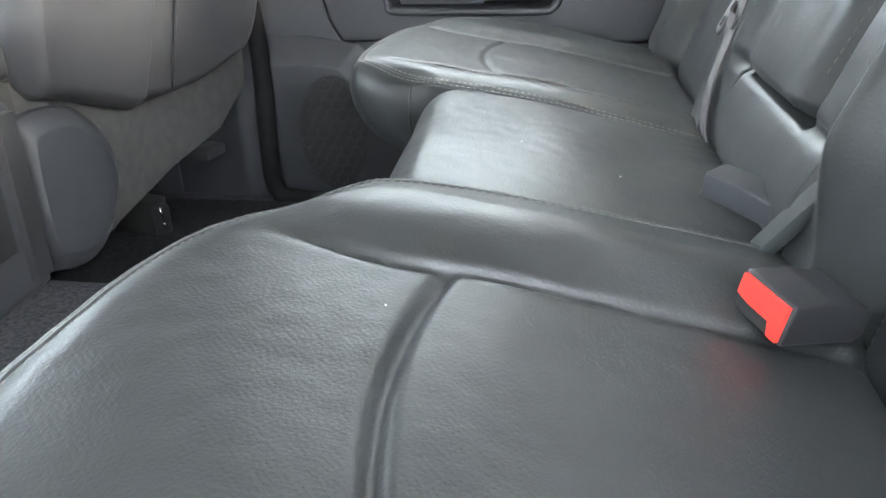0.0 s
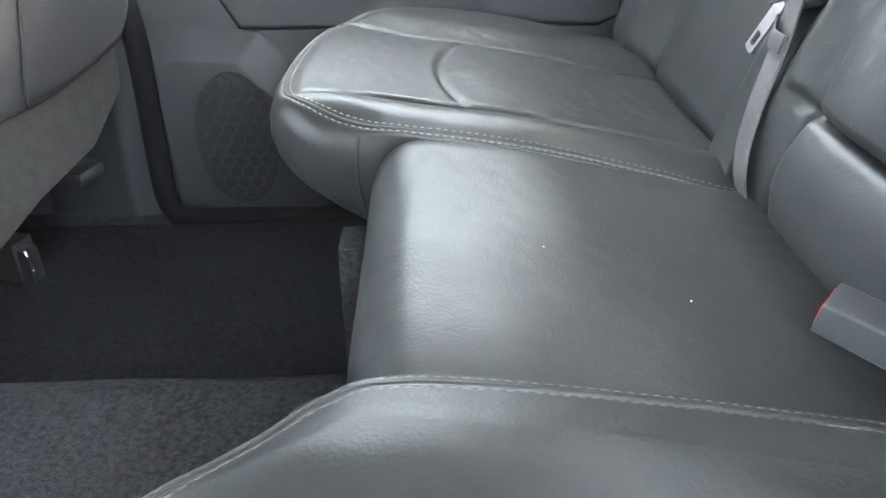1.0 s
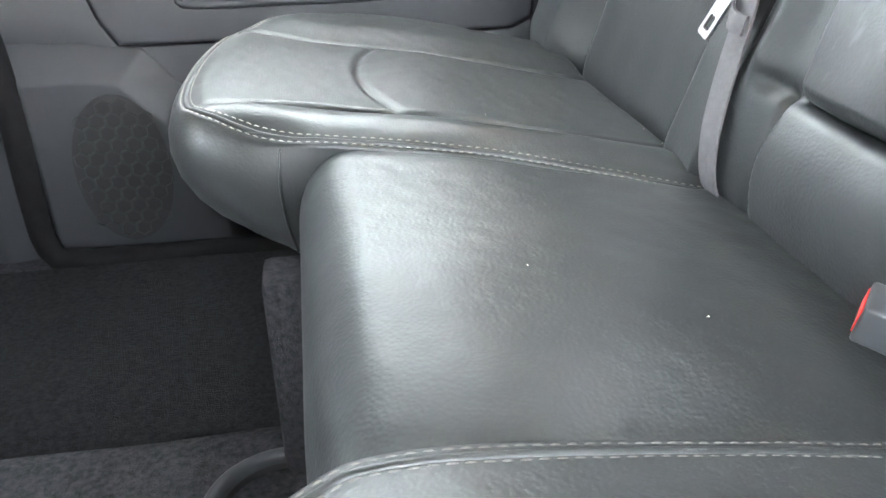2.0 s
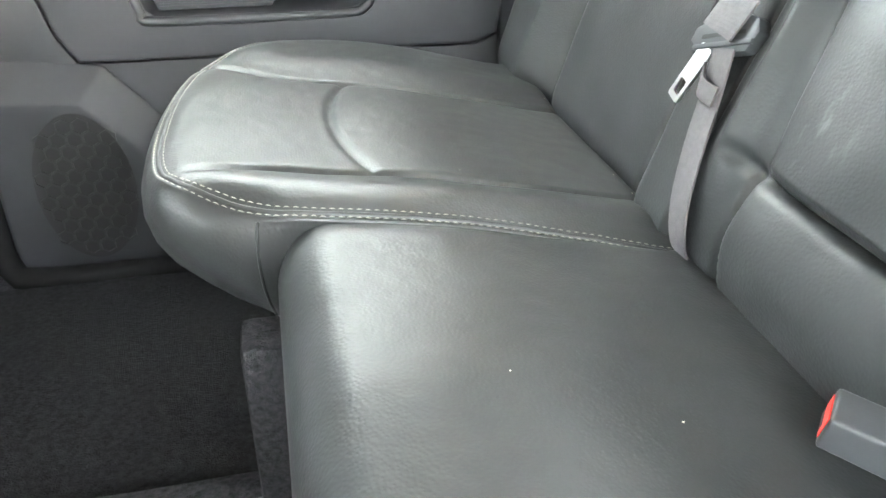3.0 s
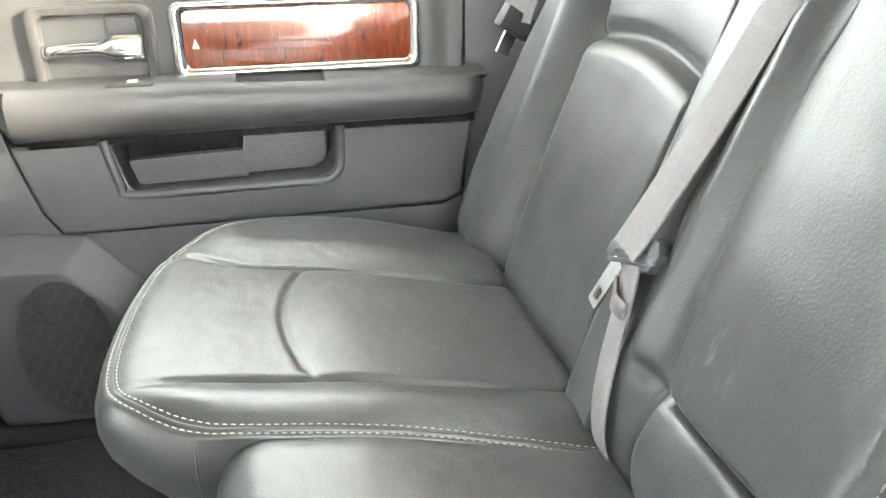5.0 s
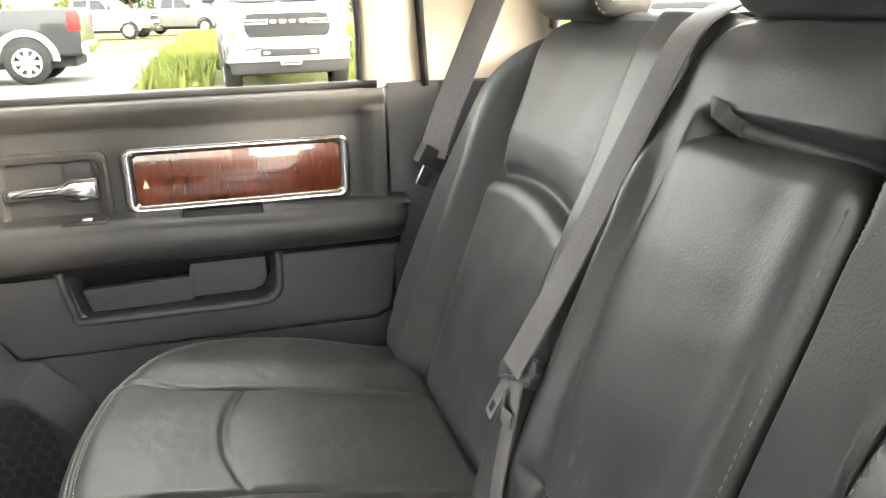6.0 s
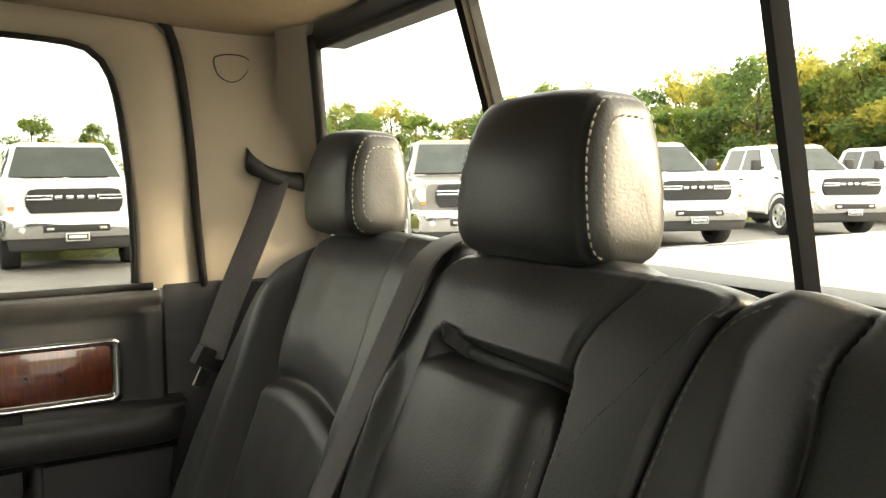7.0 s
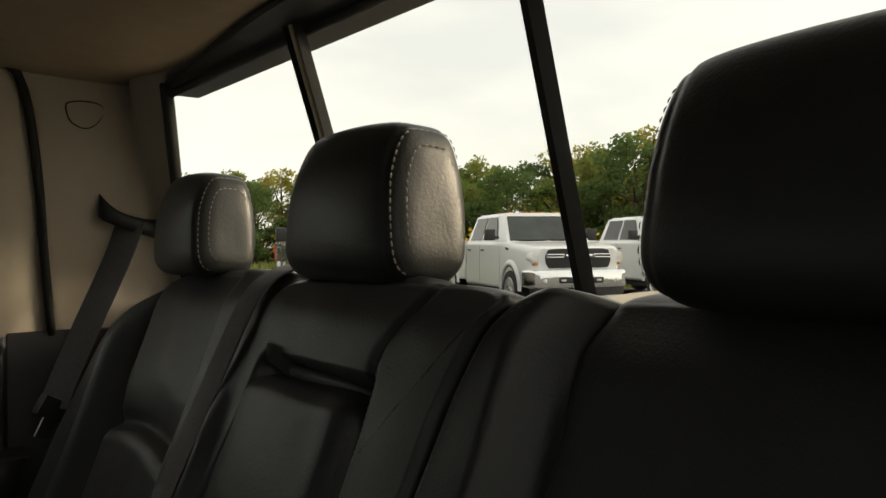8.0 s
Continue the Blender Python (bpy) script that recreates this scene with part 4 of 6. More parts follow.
def outer_cushion(side, root):
    c = (0.14, 0.39)
    outline = OUTLINE if side > 0 else OUTLINE_LEFT
    # left stitches take the darkened thread, their shade painted in
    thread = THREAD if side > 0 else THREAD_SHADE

    def place(x, w, lift, edge=None):
        if edge is None:
            r = edge_r(x, w)
            z = outer_top(x, w, side) - (0.003 + 0.004 * cushion_edge(x, w)) * smooth(r, 0.86, 1.0) ** 2
        else:
            z = outer_top(edge[0], edge[1], side) - 0.003 - 0.004 * cushion_edge(*edge) + lift
        return (x, YC + side * w, z)
    O = spline(outline, 220)
    ang = np.arctan2(O[:, 1] - c[1], O[:, 0] - c[0])
    rad = np.hypot(O[:, 0] - c[0], O[:, 1] - c[1])
    order = np.argsort(ang)
    ang_s, rad_s = ang[order], rad[order]

    def edge_r(x, w):
        a = math.atan2(w - c[1], x - c[0])
        return math.hypot(x - c[0], w - c[1]) / np.interp(a, ang_s, rad_s, period=math.tau)
    def panels(x, w, r):
        if r > 1.02:
            return "cushion_border"
        inner, outer_c = crease_lines(x, side)
        if w < inner:
            return "cushion"
        if w > outer_c:
            return "outer_bolster"
        t = (w - (inner + outer_c) / 2) / ((outer_c - inner) / 2)
        return "seat_panel" if x > cross_seam(t, side) else "thigh_panel"
    root = pillow("cushion", outline, c, place, CUSHION_SIDES, LEATHER, root, "black leather cushion with pale double stitching", n=320, rings=140, side_weight=cushion_edge, panels=panels, fabrics={"seat_panel": LEATHER_SEAT, "thigh_panel": LEATHER_SEAT})
    # double row of stitches along the inner and front edge, and piping
    F = spline(outline, 400)
    keep = [i for i in range(400) if F[i][0] < 0.335 and (F[i][1] < 0.5 or F[i][0] < 0.0)]
    tang = np.roll(F, -1, 0) - np.roll(F, 1, 0)
    nrm2 = np.stack([tang[:, 1], -tang[:, 0]], 1) / np.linalg.norm(tang, axis=1)[:, None]
    if ((F - np.array(c)) * nrm2).sum() < 0:
        nrm2 = -nrm2
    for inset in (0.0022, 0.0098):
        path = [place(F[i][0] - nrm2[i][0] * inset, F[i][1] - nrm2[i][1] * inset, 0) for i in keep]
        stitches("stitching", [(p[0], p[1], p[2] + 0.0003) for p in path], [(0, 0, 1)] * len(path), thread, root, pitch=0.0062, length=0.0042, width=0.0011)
    path = [place(F[i][0] - nrm2[i][0] * 0.0060, F[i][1] - nrm2[i][1] * 0.0060, 0) for i in keep]
    sweep("piping", [(p[0], p[1], p[2] - 0.0008) for p in path], 0.0022, LEATHER, root, n=8)
    # upright seams of the front face
    for sx, sw in ((-0.010, 0.172), (-0.066, 0.495)):
        i = int(np.argmin(np.hypot(F[:, 0] - sx, F[:, 1] - sw)))
        p, seam = F[i], []
        for o, d in CUSHION_SIDES[:7]:
            k = cushion_edge(p[0], p[1])
            q = p + nrm2[i] * (o * k + 0.0002)
            seam.append(place(q[0], q[1], -d, p))
        sweep("seam", spline(seam, 24, closed=False), 0.0012, LEATHER, root, n=6)
    return root


def seat_root(side, label):
    return thing("car_seat", (0.30, YC + side * 0.38, FLOOR + 0.01), label, "rear seat", "rear seats")


seat_r = seat_root(1, "black leather passenger-side rear seat with pale double stitching")
seat_l = seat_root(-1, "black leather driver-side rear seat with pale double stitching")
seat_m = seat_root(0, "narrow black leather middle rear seat with folded-up armrest")
outer_cushion(1, seat_r)
outer_cushion(-1, seat_l)
for root, y0, y1 in ((seat_r, 0.20, 0.62), (seat_l, -0.59, -0.17), (seat_m, -0.168, 0.198)):
    box_part("base", (0.03, 0.36, y0, y1, FLOOR + 0.012, 0.868), CARPET_DARK, root, "dark carpeted seat base", bevel=0.008)
box_part("carpet_flap", (-0.036, 0.028, 0.170, 0.215, TUNNEL - 0.002, 0.90), CARPET, seat_m, "grey carpet flap", bevel=0.008)

# middle cushion
nx, ny = 120, 90
prof = [(0.36, 0.0)] + [(x, 0.0) for x in np.linspace(0.34, 0.046, 30)]
prof += [(0.039 - 0.030 * math.sin(a), -0.030 * (1 - math.cos(a))) for a in np.linspace(0.1, math.pi / 2, 14)]
prof += [(0.008, -0.06), (0.006, -0.10), (0.005, -0.14), (0.009, -0.18), (0.03, -0.20)]
Pp = spline(prof, nx, closed=False)
vs = []
for x, dz in Pp:
    for w in np.linspace(-0.174, 0.166, ny):
        e = smooth(w, -0.150, -0.172)
        xc = max(x, 0.01)
        zt = cushion_z(xc, 0.0) - 0.003 + 0.008 * (1 - (w / 0.17) ** 2) - 0.010 * e * e - 0.0025 * smooth(w, 0.145, 0.166)
        zt -= 0.009 * smooth(xc, 0.15, 0.0) ** 1.4 * (1 - smooth(w, 0.06, 0.16))
        zt += 0.002 * bell(w + 0.146, 0.012) * smooth(x, 0.0, 0.06)
        zt -= 0.004 * bell(w, 0.1) * bell(x - 0.22, 0.06) + 0.030 * smooth(x, 0.298, 0.335) ** 1.5
        fx = 0.012 * (1 - smooth(w, -0.05, -0.17) ** 2) * smooth(-dz, 0.0, 0.05)
        bulge = 0.004 * noise.noise(Vector((x * 14, w * 14, dz * 14))) + 0.0008 * noise.noise(Vector((x * 80, w * 70, dz * 80)))
        vs.append((x - fx, YC + w, zt + dz + bulge * 0.5))
surf("cushion", vs, grid_faces(nx, ny), LEATHER, seat_m, "smooth black leather middle cushion")


# ---- seat backs ----
def back_pt(w, s, d):
    p = Vector((0.31, YC + w, 0.93)) + UP * s + FWD * d
    return (p.x, p.y, p.z)


BACK_REST = [(0.25, 0.514), (0.33, 0.516), (0.44, 0.514), (0.525, 0.500), (0.572, 0.465), (0.600, 0.41), (0.635, 0.30), (0.652, 0.20), (0.654, 0.10), (0.64, 0.02), (0.60, -0.03), (0.48, -0.04), (0.30, -0.04), (0.20, -0.035)]
BACK_RIGHT = [(0.172, -0.02), (0.174, 0.12), (0.172, 0.25), (0.160, 0.38), (0.145, 0.44), (0.126, 0.488), (0.135, 0.509), (0.18, 0.514)] + BACK_REST
BACK_LEFT = [(0.151, -0.02), (0.150, 0.12), (0.151, 0.28), (0.159, 0.376), (0.166, 0.43), (0.180, 0.48), (0.193, 0.502), (0.215, 0.512)] + BACK_REST
BACK_SIDES = [(0.004, 0.003), (0.010, 0.012), (0.014, 0.03), (0.014, 0.055), (0.010, 0.09), (0.0, 0.11)]


def back_bulge(w, s):
    """Sides swell freely at the top and outside, little where two backs meet."""
    return max(0.32, smooth(s, 0.47, 0.512) * (1 - smooth(abs(w), 0.07, 0.11) * smooth(abs(w), 0.27, 0.22)), smooth(abs(w), 0.3, 0.5))


def back_creases(s):
    return 0.278 - 0.014 * smooth(s, 0.2, 0.0), 0.530 - 0.012 * smooth(s, 0.30, 0.0) + 0.006 * smooth(s, 0.3, 0.5)


def back_arch(t):
    return 0.297 + 0.018 * (1 - t * t) + 0.006 * t


def outer_back_d(w, s, left=False):
    inner, outer_c = back_creases(s)
    if left:
        inner = 0.230 + 0.010 * smooth(s, 0.47, 0.52)
    d = -0.004 - 0.030 * smooth(s, 0.035, -0.045) ** 1.4 + 0.036 * smooth(w, outer_c - 0.01, outer_c + 0.05) * smooth(s, 0.52, 0.40) + (0.036 * smooth(w, inner + 0.002, inner - 0.030) if left else 0.036 * smooth(w, inner + 0.002, inner - 0.045))
    if left:
        d += 0.040 * bell(w - 0.205, 0.045) * smooth(s, 0.02, 0.12) * smooth(s, 0.34, 0.22)
    d -= 0.008 * bell(w - outer_c, 0.007) + (0.0075 * bell(w - inner, 0.0045) if left else 0.008 * bell(w - inner, 0.0045))
    if inner - 0.01 < w < outer_c + 0.01:
        t = (w - (inner + outer_c) / 2) / ((outer_c - inner) / 2)
        arch = back_arch(t)
        k = smooth(1 - abs(t), -0.03, 0.08)
        d += k * (-0.010 * bell(s - arch, 0.009) + 0.011 * smooth(s, arch + 0.006, arch - 0.03) * (0.5 + 0.5 * smooth(s, 0.0, 0.2)) + 0.007 * smooth(s, arch - 0.01, arch + 0.06))
    return d + 0.0016 * noise.noise(Vector((w * 18, s * 18, 5)))


def pillow_place(side, dfn, outline, c, top=(0.45, 0.514), roll=0.004):
    def drop(r, w, s):
        gap = (1 - r) * math.hypot(w - c[0], s - c[1]) / r if r > 0.4 else 1.0
        return roll * smooth(gap, 0.007, 0.0) ** 2 + 0.012 * smooth(s, *top) ** 2
    O = spline(outline, 220)
    ang = np.arctan2(O[:, 1] - c[1], O[:, 0] - c[0])
    rad = np.hypot(O[:, 0] - c[0], O[:, 1] - c[1])
    o = np.argsort(ang)
    A, R = ang[o], rad[o]

    def place(w, s, lift, edge=None):
        if edge is None:
            r = math.hypot(w - c[0], s - c[1]) / np.interp(math.atan2(s - c[1], w - c[0]), A, R, period=math.tau)
            d = dfn(w, s) - drop(r, w, s)
        else:
            d = dfn(edge[0], edge[1]) - drop(1.0, edge[0], edge[1]) + lift
        return back_pt(side * w, s, d)
    return place


def outer_back(side):
    root = seat_r if side > 0 else seat_l
    c = (0.40, 0.25)
    outline = BACK_RIGHT if side > 0 else BACK_LEFT
    place = pillow_place(side, outer_back_d if side > 0 else (lambda w, s: outer_back_d(w, s, True)), outline, c)

    def panels(w, s, r):
        inner, outer_c = back_creases(s)
        if side < 0:
            inner = 0.230 + 0.010 * smooth(s, 0.47, 0.52)
        if w < inner:
            return "backrest"
        if w > outer_c:
            return "back_bolster"
        t = (w - (inner + outer_c) / 2) / ((outer_c - inner) / 2)
        return "lumbar_panel" if s < back_arch(t) else "shoulder_panel"
    pillow("backrest", outline, c, place, BACK_SIDES, LEATHER, root, "black leather backrest with arched seam", n=320, rings=150, side_weight=back_bulge, panels=panels, fabrics={"lumbar_panel": LEATHER_BACK, "shoulder_panel": LEATHER_BACK})
    return root


outer_back(1)
back_l = outer_back(-1)

# middle seat back with a recess for the folding armrest


def in_arm(w, s):
    """1 inside the armrest recess, 0 outside."""
    lo = -0.086
    hi = 0.095 + 0.028 * smooth(s, 0.08, 0.25) - 0.018 * smooth(s, 0.28, 0.43)
    return smooth(w, lo - 0.005, lo + 0.005) * smooth(w, hi - 0.004, hi - 0.024) * smooth(s, 0.434, 0.419) * smooth(s, 0.092, 0.108)


def mid_back_d(w, s):
    d = 0.038 - 0.040 * (1 - math.sqrt(max(0.0, 1 - min(1.0, max(0.0, (0.085 - s) / 0.088)) ** 2)))
    d += 0.012 * bell(w - 0.138, 0.014) * smooth(s, 0.43, 0.34) * smooth(s, 0.05, 0.12)
    d += 0.008 * bell(s - 0.05, 0.035) * smooth(w, 0.11, 0.09) - 0.006 * bell(w - 0.102, 0.004) * smooth(s, 0.105, 0.09)
    lb = -0.082 - 0.032 * smooth(s, 0.44, 0.51)
    if s > 0.41:
        d -= 0.006 * bell(w - lb, 0.0035)
    d -= 0.006 * bell(s - 0.098, 0.006) * smooth(abs(w), 0.15, 0.12)
    d -= 0.030 * in_arm(w, s)
    return d + 0.0014 * noise.noise(Vector((w * 20, s * 20, 8)))


MID_OUT = [(0.166, -0.03), (0.168, 0.15), (0.166, 0.27), (0.155, 0.38), (0.140, 0.44), (0.120, 0.485), (0.095, 0.503), (0.0, 0.506), (-0.14, 0.507), (-0.180, 0.503), (-0.185, 0.496), (-0.176, 0.48), (-0.163, 0.43), (-0.156, 0.376),
           (-0.148, 0.28), (-0.147, 0.12), (-0.148, -0.03), (-0.10, -0.04), (0.0, -0.042), (0.12, -0.04)]
c = (0.0, 0.25)
back_m = pillow("backrest", MID_OUT, c, pillow_place(1, mid_back_d, MID_OUT, c), BACK_SIDES, LEATHER, seat_m, "black leather middle backrest", n=360, rings=190, side_weight=back_bulge)
c = (0.018, 0.23)


def arm_d(w, s):
    return 0.038 + 0.005 * (1 - ((w - 0.018) / 0.105) ** 2) + 0.004 * bell(w + 0.055, 0.02) - 0.003 * smooth(w, 0.08, 0.12) - 0.014 * smooth(w, -0.058, -0.084) ** 1.5 + 0.003 * smooth(s, 0.3, 0.1) + 0.0012 * noise.noise(Vector((w * 22, s * 22, 9)))


ARM_OUT = [(0.095, 0.108), (0.105, 0.15), (0.121, 0.24), (0.115, 0.34), (0.105, 0.398), (0.088, 0.414), (0.02, 0.416), (-0.055, 0.416), (-0.076, 0.404), (-0.081, 0.36), (-0.081, 0.2), (-0.082, 0.12), (-0.074, 0.104), (0.02, 0.100), (0.085, 0.100)]
armrest = pillow("armrest", ARM_OUT, c, pillow_place(1, arm_d, ARM_OUT, c, (0.39, 0.418), 0.005), [(0.002, 0.004), (0.003, 0.012), (0.003, 0.03), (0.0, 0.05)], LEATHER_ARM, back_m, "folded black leather armrest", n=220, rings=80)
# fabric strap on top of the armrest
pts = [back_pt(0.080, 0.424, 0.010), back_pt(0.080, 0.430, 0.030), back_pt(0.075, 0.433, 0.042), back_pt(0.066, 0.431, 0.044), back_pt(0.059, 0.427, 0.036), back_pt(0.048, 0.423, 0.026)]
C = spline(pts, 24, closed=False)
ribbon("pull_strap", C, [FWD * 0.3 + UP * 0.9 + Vector((0, 0.3, 0))] * 24, 0.014, LEATHER, back_m, "black pull strap", thick=0.0025)
C = spline([back_pt(0.05, 0.424, 0.026), back_pt(0.02, 0.4215, 0.021), back_pt(-0.03, 0.4205, 0.015), back_pt(-0.075, 0.415, 0.008)], 20, closed=False)
sweep("strap_fold", C, 0.0065, LEATHER, back_m, n=8)
# oval belt bezel on the seat top
oval = [(0.525 + 0.020 * math.cos(q), 0.176 + 0.036 * math.sin(q), 1.4035 + 0.003 * math.cos(q)) for q in np.linspace(0, math.tau, 40, endpoint=False)]
sweep("belt_bezel", oval, 0.0055, PLASTIC_DARK, seat_r, "dark oval belt bezel", n=8, closed=True)
# stitched split line beside the middle seat back
SPLIT = spline([(0.157, 0.02), (0.157, 0.12), (0.158, 0.28), (0.166, 0.376), (0.173, 0.43), (0.187, 0.48), (0.208, 0.500)], 60, closed=False)
left_face = pillow_place(-1, lambda w, s: outer_back_d(w, s, True), BACK_LEFT, (0.40, 0.25))
path = [Vector(left_face(w, s, 0)) + FWD * 0.0004 for w, s in SPLIT]
stitches("stitching", path, [FWD] * 60, THREAD_DARK, back_l, pitch=0.0066, length=0.0048, width=0.0013)
path = [back_pt(-0.073, s, arm_d(-0.073, s) + 0.0002) for s in np.linspace(0.13, 0.39, 60)]
stitches("stitching", path, [FWD] * 60, THREAD_DARK, back_m, pitch=0.0075, length=0.0055, width=0.0016)


# ---- headrests ----
def headrest(yc, half, x, zc, hh=0.070, seams=(0.82, 0.92), taper=0.15, edge=(8.5, 4.6), tilt=4, label="black leather headrest with twin pale stitched seams"):
    root = thing("headrest", (x, yc, zc - hh), label, "headrest", "rear headrests")
    rot = Euler((0, radians(tilt), 0)).to_matrix()
    c0 = Vector((x, yc, zc))

    def sq(v, e):
        return math.copysign(abs(v) ** e, v)

    def section(th, f):
        """A point of the outline at the share f of the half width."""
        k = max(0.0, 1 - abs(f) ** edge[0]) ** (1 / edge[1])
        k *= 1 - 0.030 * bell(abs(f) - 0.87, 0.028)
        px, pz = sq(math.cos(th), 0.50), sq(math.sin(th), 0.42)
        depth = 0.046 if px < 0 else 0.038
        px *= 1 - 0.24 * smooth(pz, 0.0, 1.0)
        top = 1 - 0.06 * f * f * smooth(pz, 0.0, 1.0)
        lean = 0.006 * (1 - f * f)
        return c0 + rot @ Vector((px * depth * k - (lean if px < 0 else 0), f * half * (1 + taper * (0.33 - smooth(pz * k, -0.9, 1)) - 0.03 * smooth(-pz * k, 0.6, 1)), pz * hh * k ** 0.8 * top))
    fs_ = [sq(math.sin(q), 0.5) for q in np.linspace(-math.pi / 2 + 0.004, math.pi / 2 - 0.004, 81)]
    nt = 72
    vs = [section(t, f) for f in fs_ for t in np.linspace(0, math.tau, nt, endpoint=False)]
    surf("cover", vs, grid_faces(len(fs_), nt, close_v=True) + [tuple(range(nt)), tuple((len(fs_) - 1) * nt + k for k in range(nt))], LEATHER, root)
    for s in (1, -1):
        for f in seams:
            path, nor = [], []
            for t in np.linspace(math.radians(250), math.radians(20), 110):
                p = section(t, s * f)
                path.append(p + (p - c0).normalized() * 0.0006)
                nor.append((p - c0).normalized())
            stitches("stitching", path, nor, THREAD_HEAD, root, pitch=0.0066, length=0.0048, width=0.0015)
    for s in (1, -1):
        a = c0 + rot @ Vector((0.022, s * half * 0.45, -hh * 0.9))
        b = a + rot @ Vector((0.0, 0, -0.05))
        sweep("post", [a, b], 0.007, CHROME, root)
        bm = bmesh.new()
        bmesh.ops.create_cone(bm, cap_ends=True, segments=20, radius1=0.016, radius2=0.013, depth=0.010, matrix=Matrix.Translation(a + rot @ Vector((0, 0, -0.020))) @ rot.to_4x4())
        part("collar", bm, PLASTIC_DARK, root)
    return root


headrest(0.036, 0.091, 0.508, 1.471, hh=0.067, seams=(0.92, 0.985))
headrest(0.468, 0.083, 0.524, 1.465, hh=0.067, seams=(0.92, 0.985))
headrest(-0.387, 0.114, 0.516, 1.468, seams=(0.955, 0.988), taper=0.04, edge=(10.0, 5.0), tilt=10)


# ---- belts and buckles ----
def shoulder_belt():
    root = thing("seat_belt", (0.47, 0.74, 1.10), "grey shoulder belt hanging from a black slot guide on the pillar", "seat belt")
    pts = [(0.508, 0.746, 1.482), (0.488, 0.752, 1.42), (0.440, 0.757, 1.31), (0.405, 0.754, 1.23), (0.394, 0.751, 1.198)]
    C = spline(pts, 24, closed=False)
    ribbon("webbing", C, [Vector((0.66, -0.72, -0.05)) for i in range(24)], 0.048, WEBBING, root)
    A = spline([(0.462, 0.752, 1.503), (0.470, 0.748, 1.494), (0.492, 0.744, 1.480), (0.522, 0.744, 1.471), (0.550, 0.748, 1.466)], 16, closed=False)
    vs = []
    for i, p in enumerate(A):
        h = 0.013 + 0.006 * bell(i, 3) + 0.003 * bell(i - 15, 3)
        for k in range(10):
            a = k / 10 * math.tau
            vs.append((p[0], p[1] + 0.010 * math.cos(a), p[2] + h * math.sin(a)))
    surf("slot_guide", vs, grid_faces(16, 10, close_v=True) + [tuple(range(10)), tuple(15 * 10 + k for k in range(10))], PLASTIC_DARK, root, "black plastic belt guide")
    box_part("tongue", (-0.030, 0.030, -0.008, 0.008, -0.016, 0.016), PLASTIC_DARK, root, "black tongue holder", bevel=0.005, m=Matrix.Translation((0.394, 0.750, 1.196)) @ Euler((0.2, 0.5, 0.5)).to_matrix().to_4x4())
    box_part("tongue_plate", (-0.012, 0.012, -0.002, 0.002, -0.045, -0.012), STEEL, root, bevel=0.001, m=Matrix.Translation((0.394, 0.750, 1.196)) @ Euler((0.2, 0.4, 0.5)).to_matrix().to_4x4())


shoulder_belt()


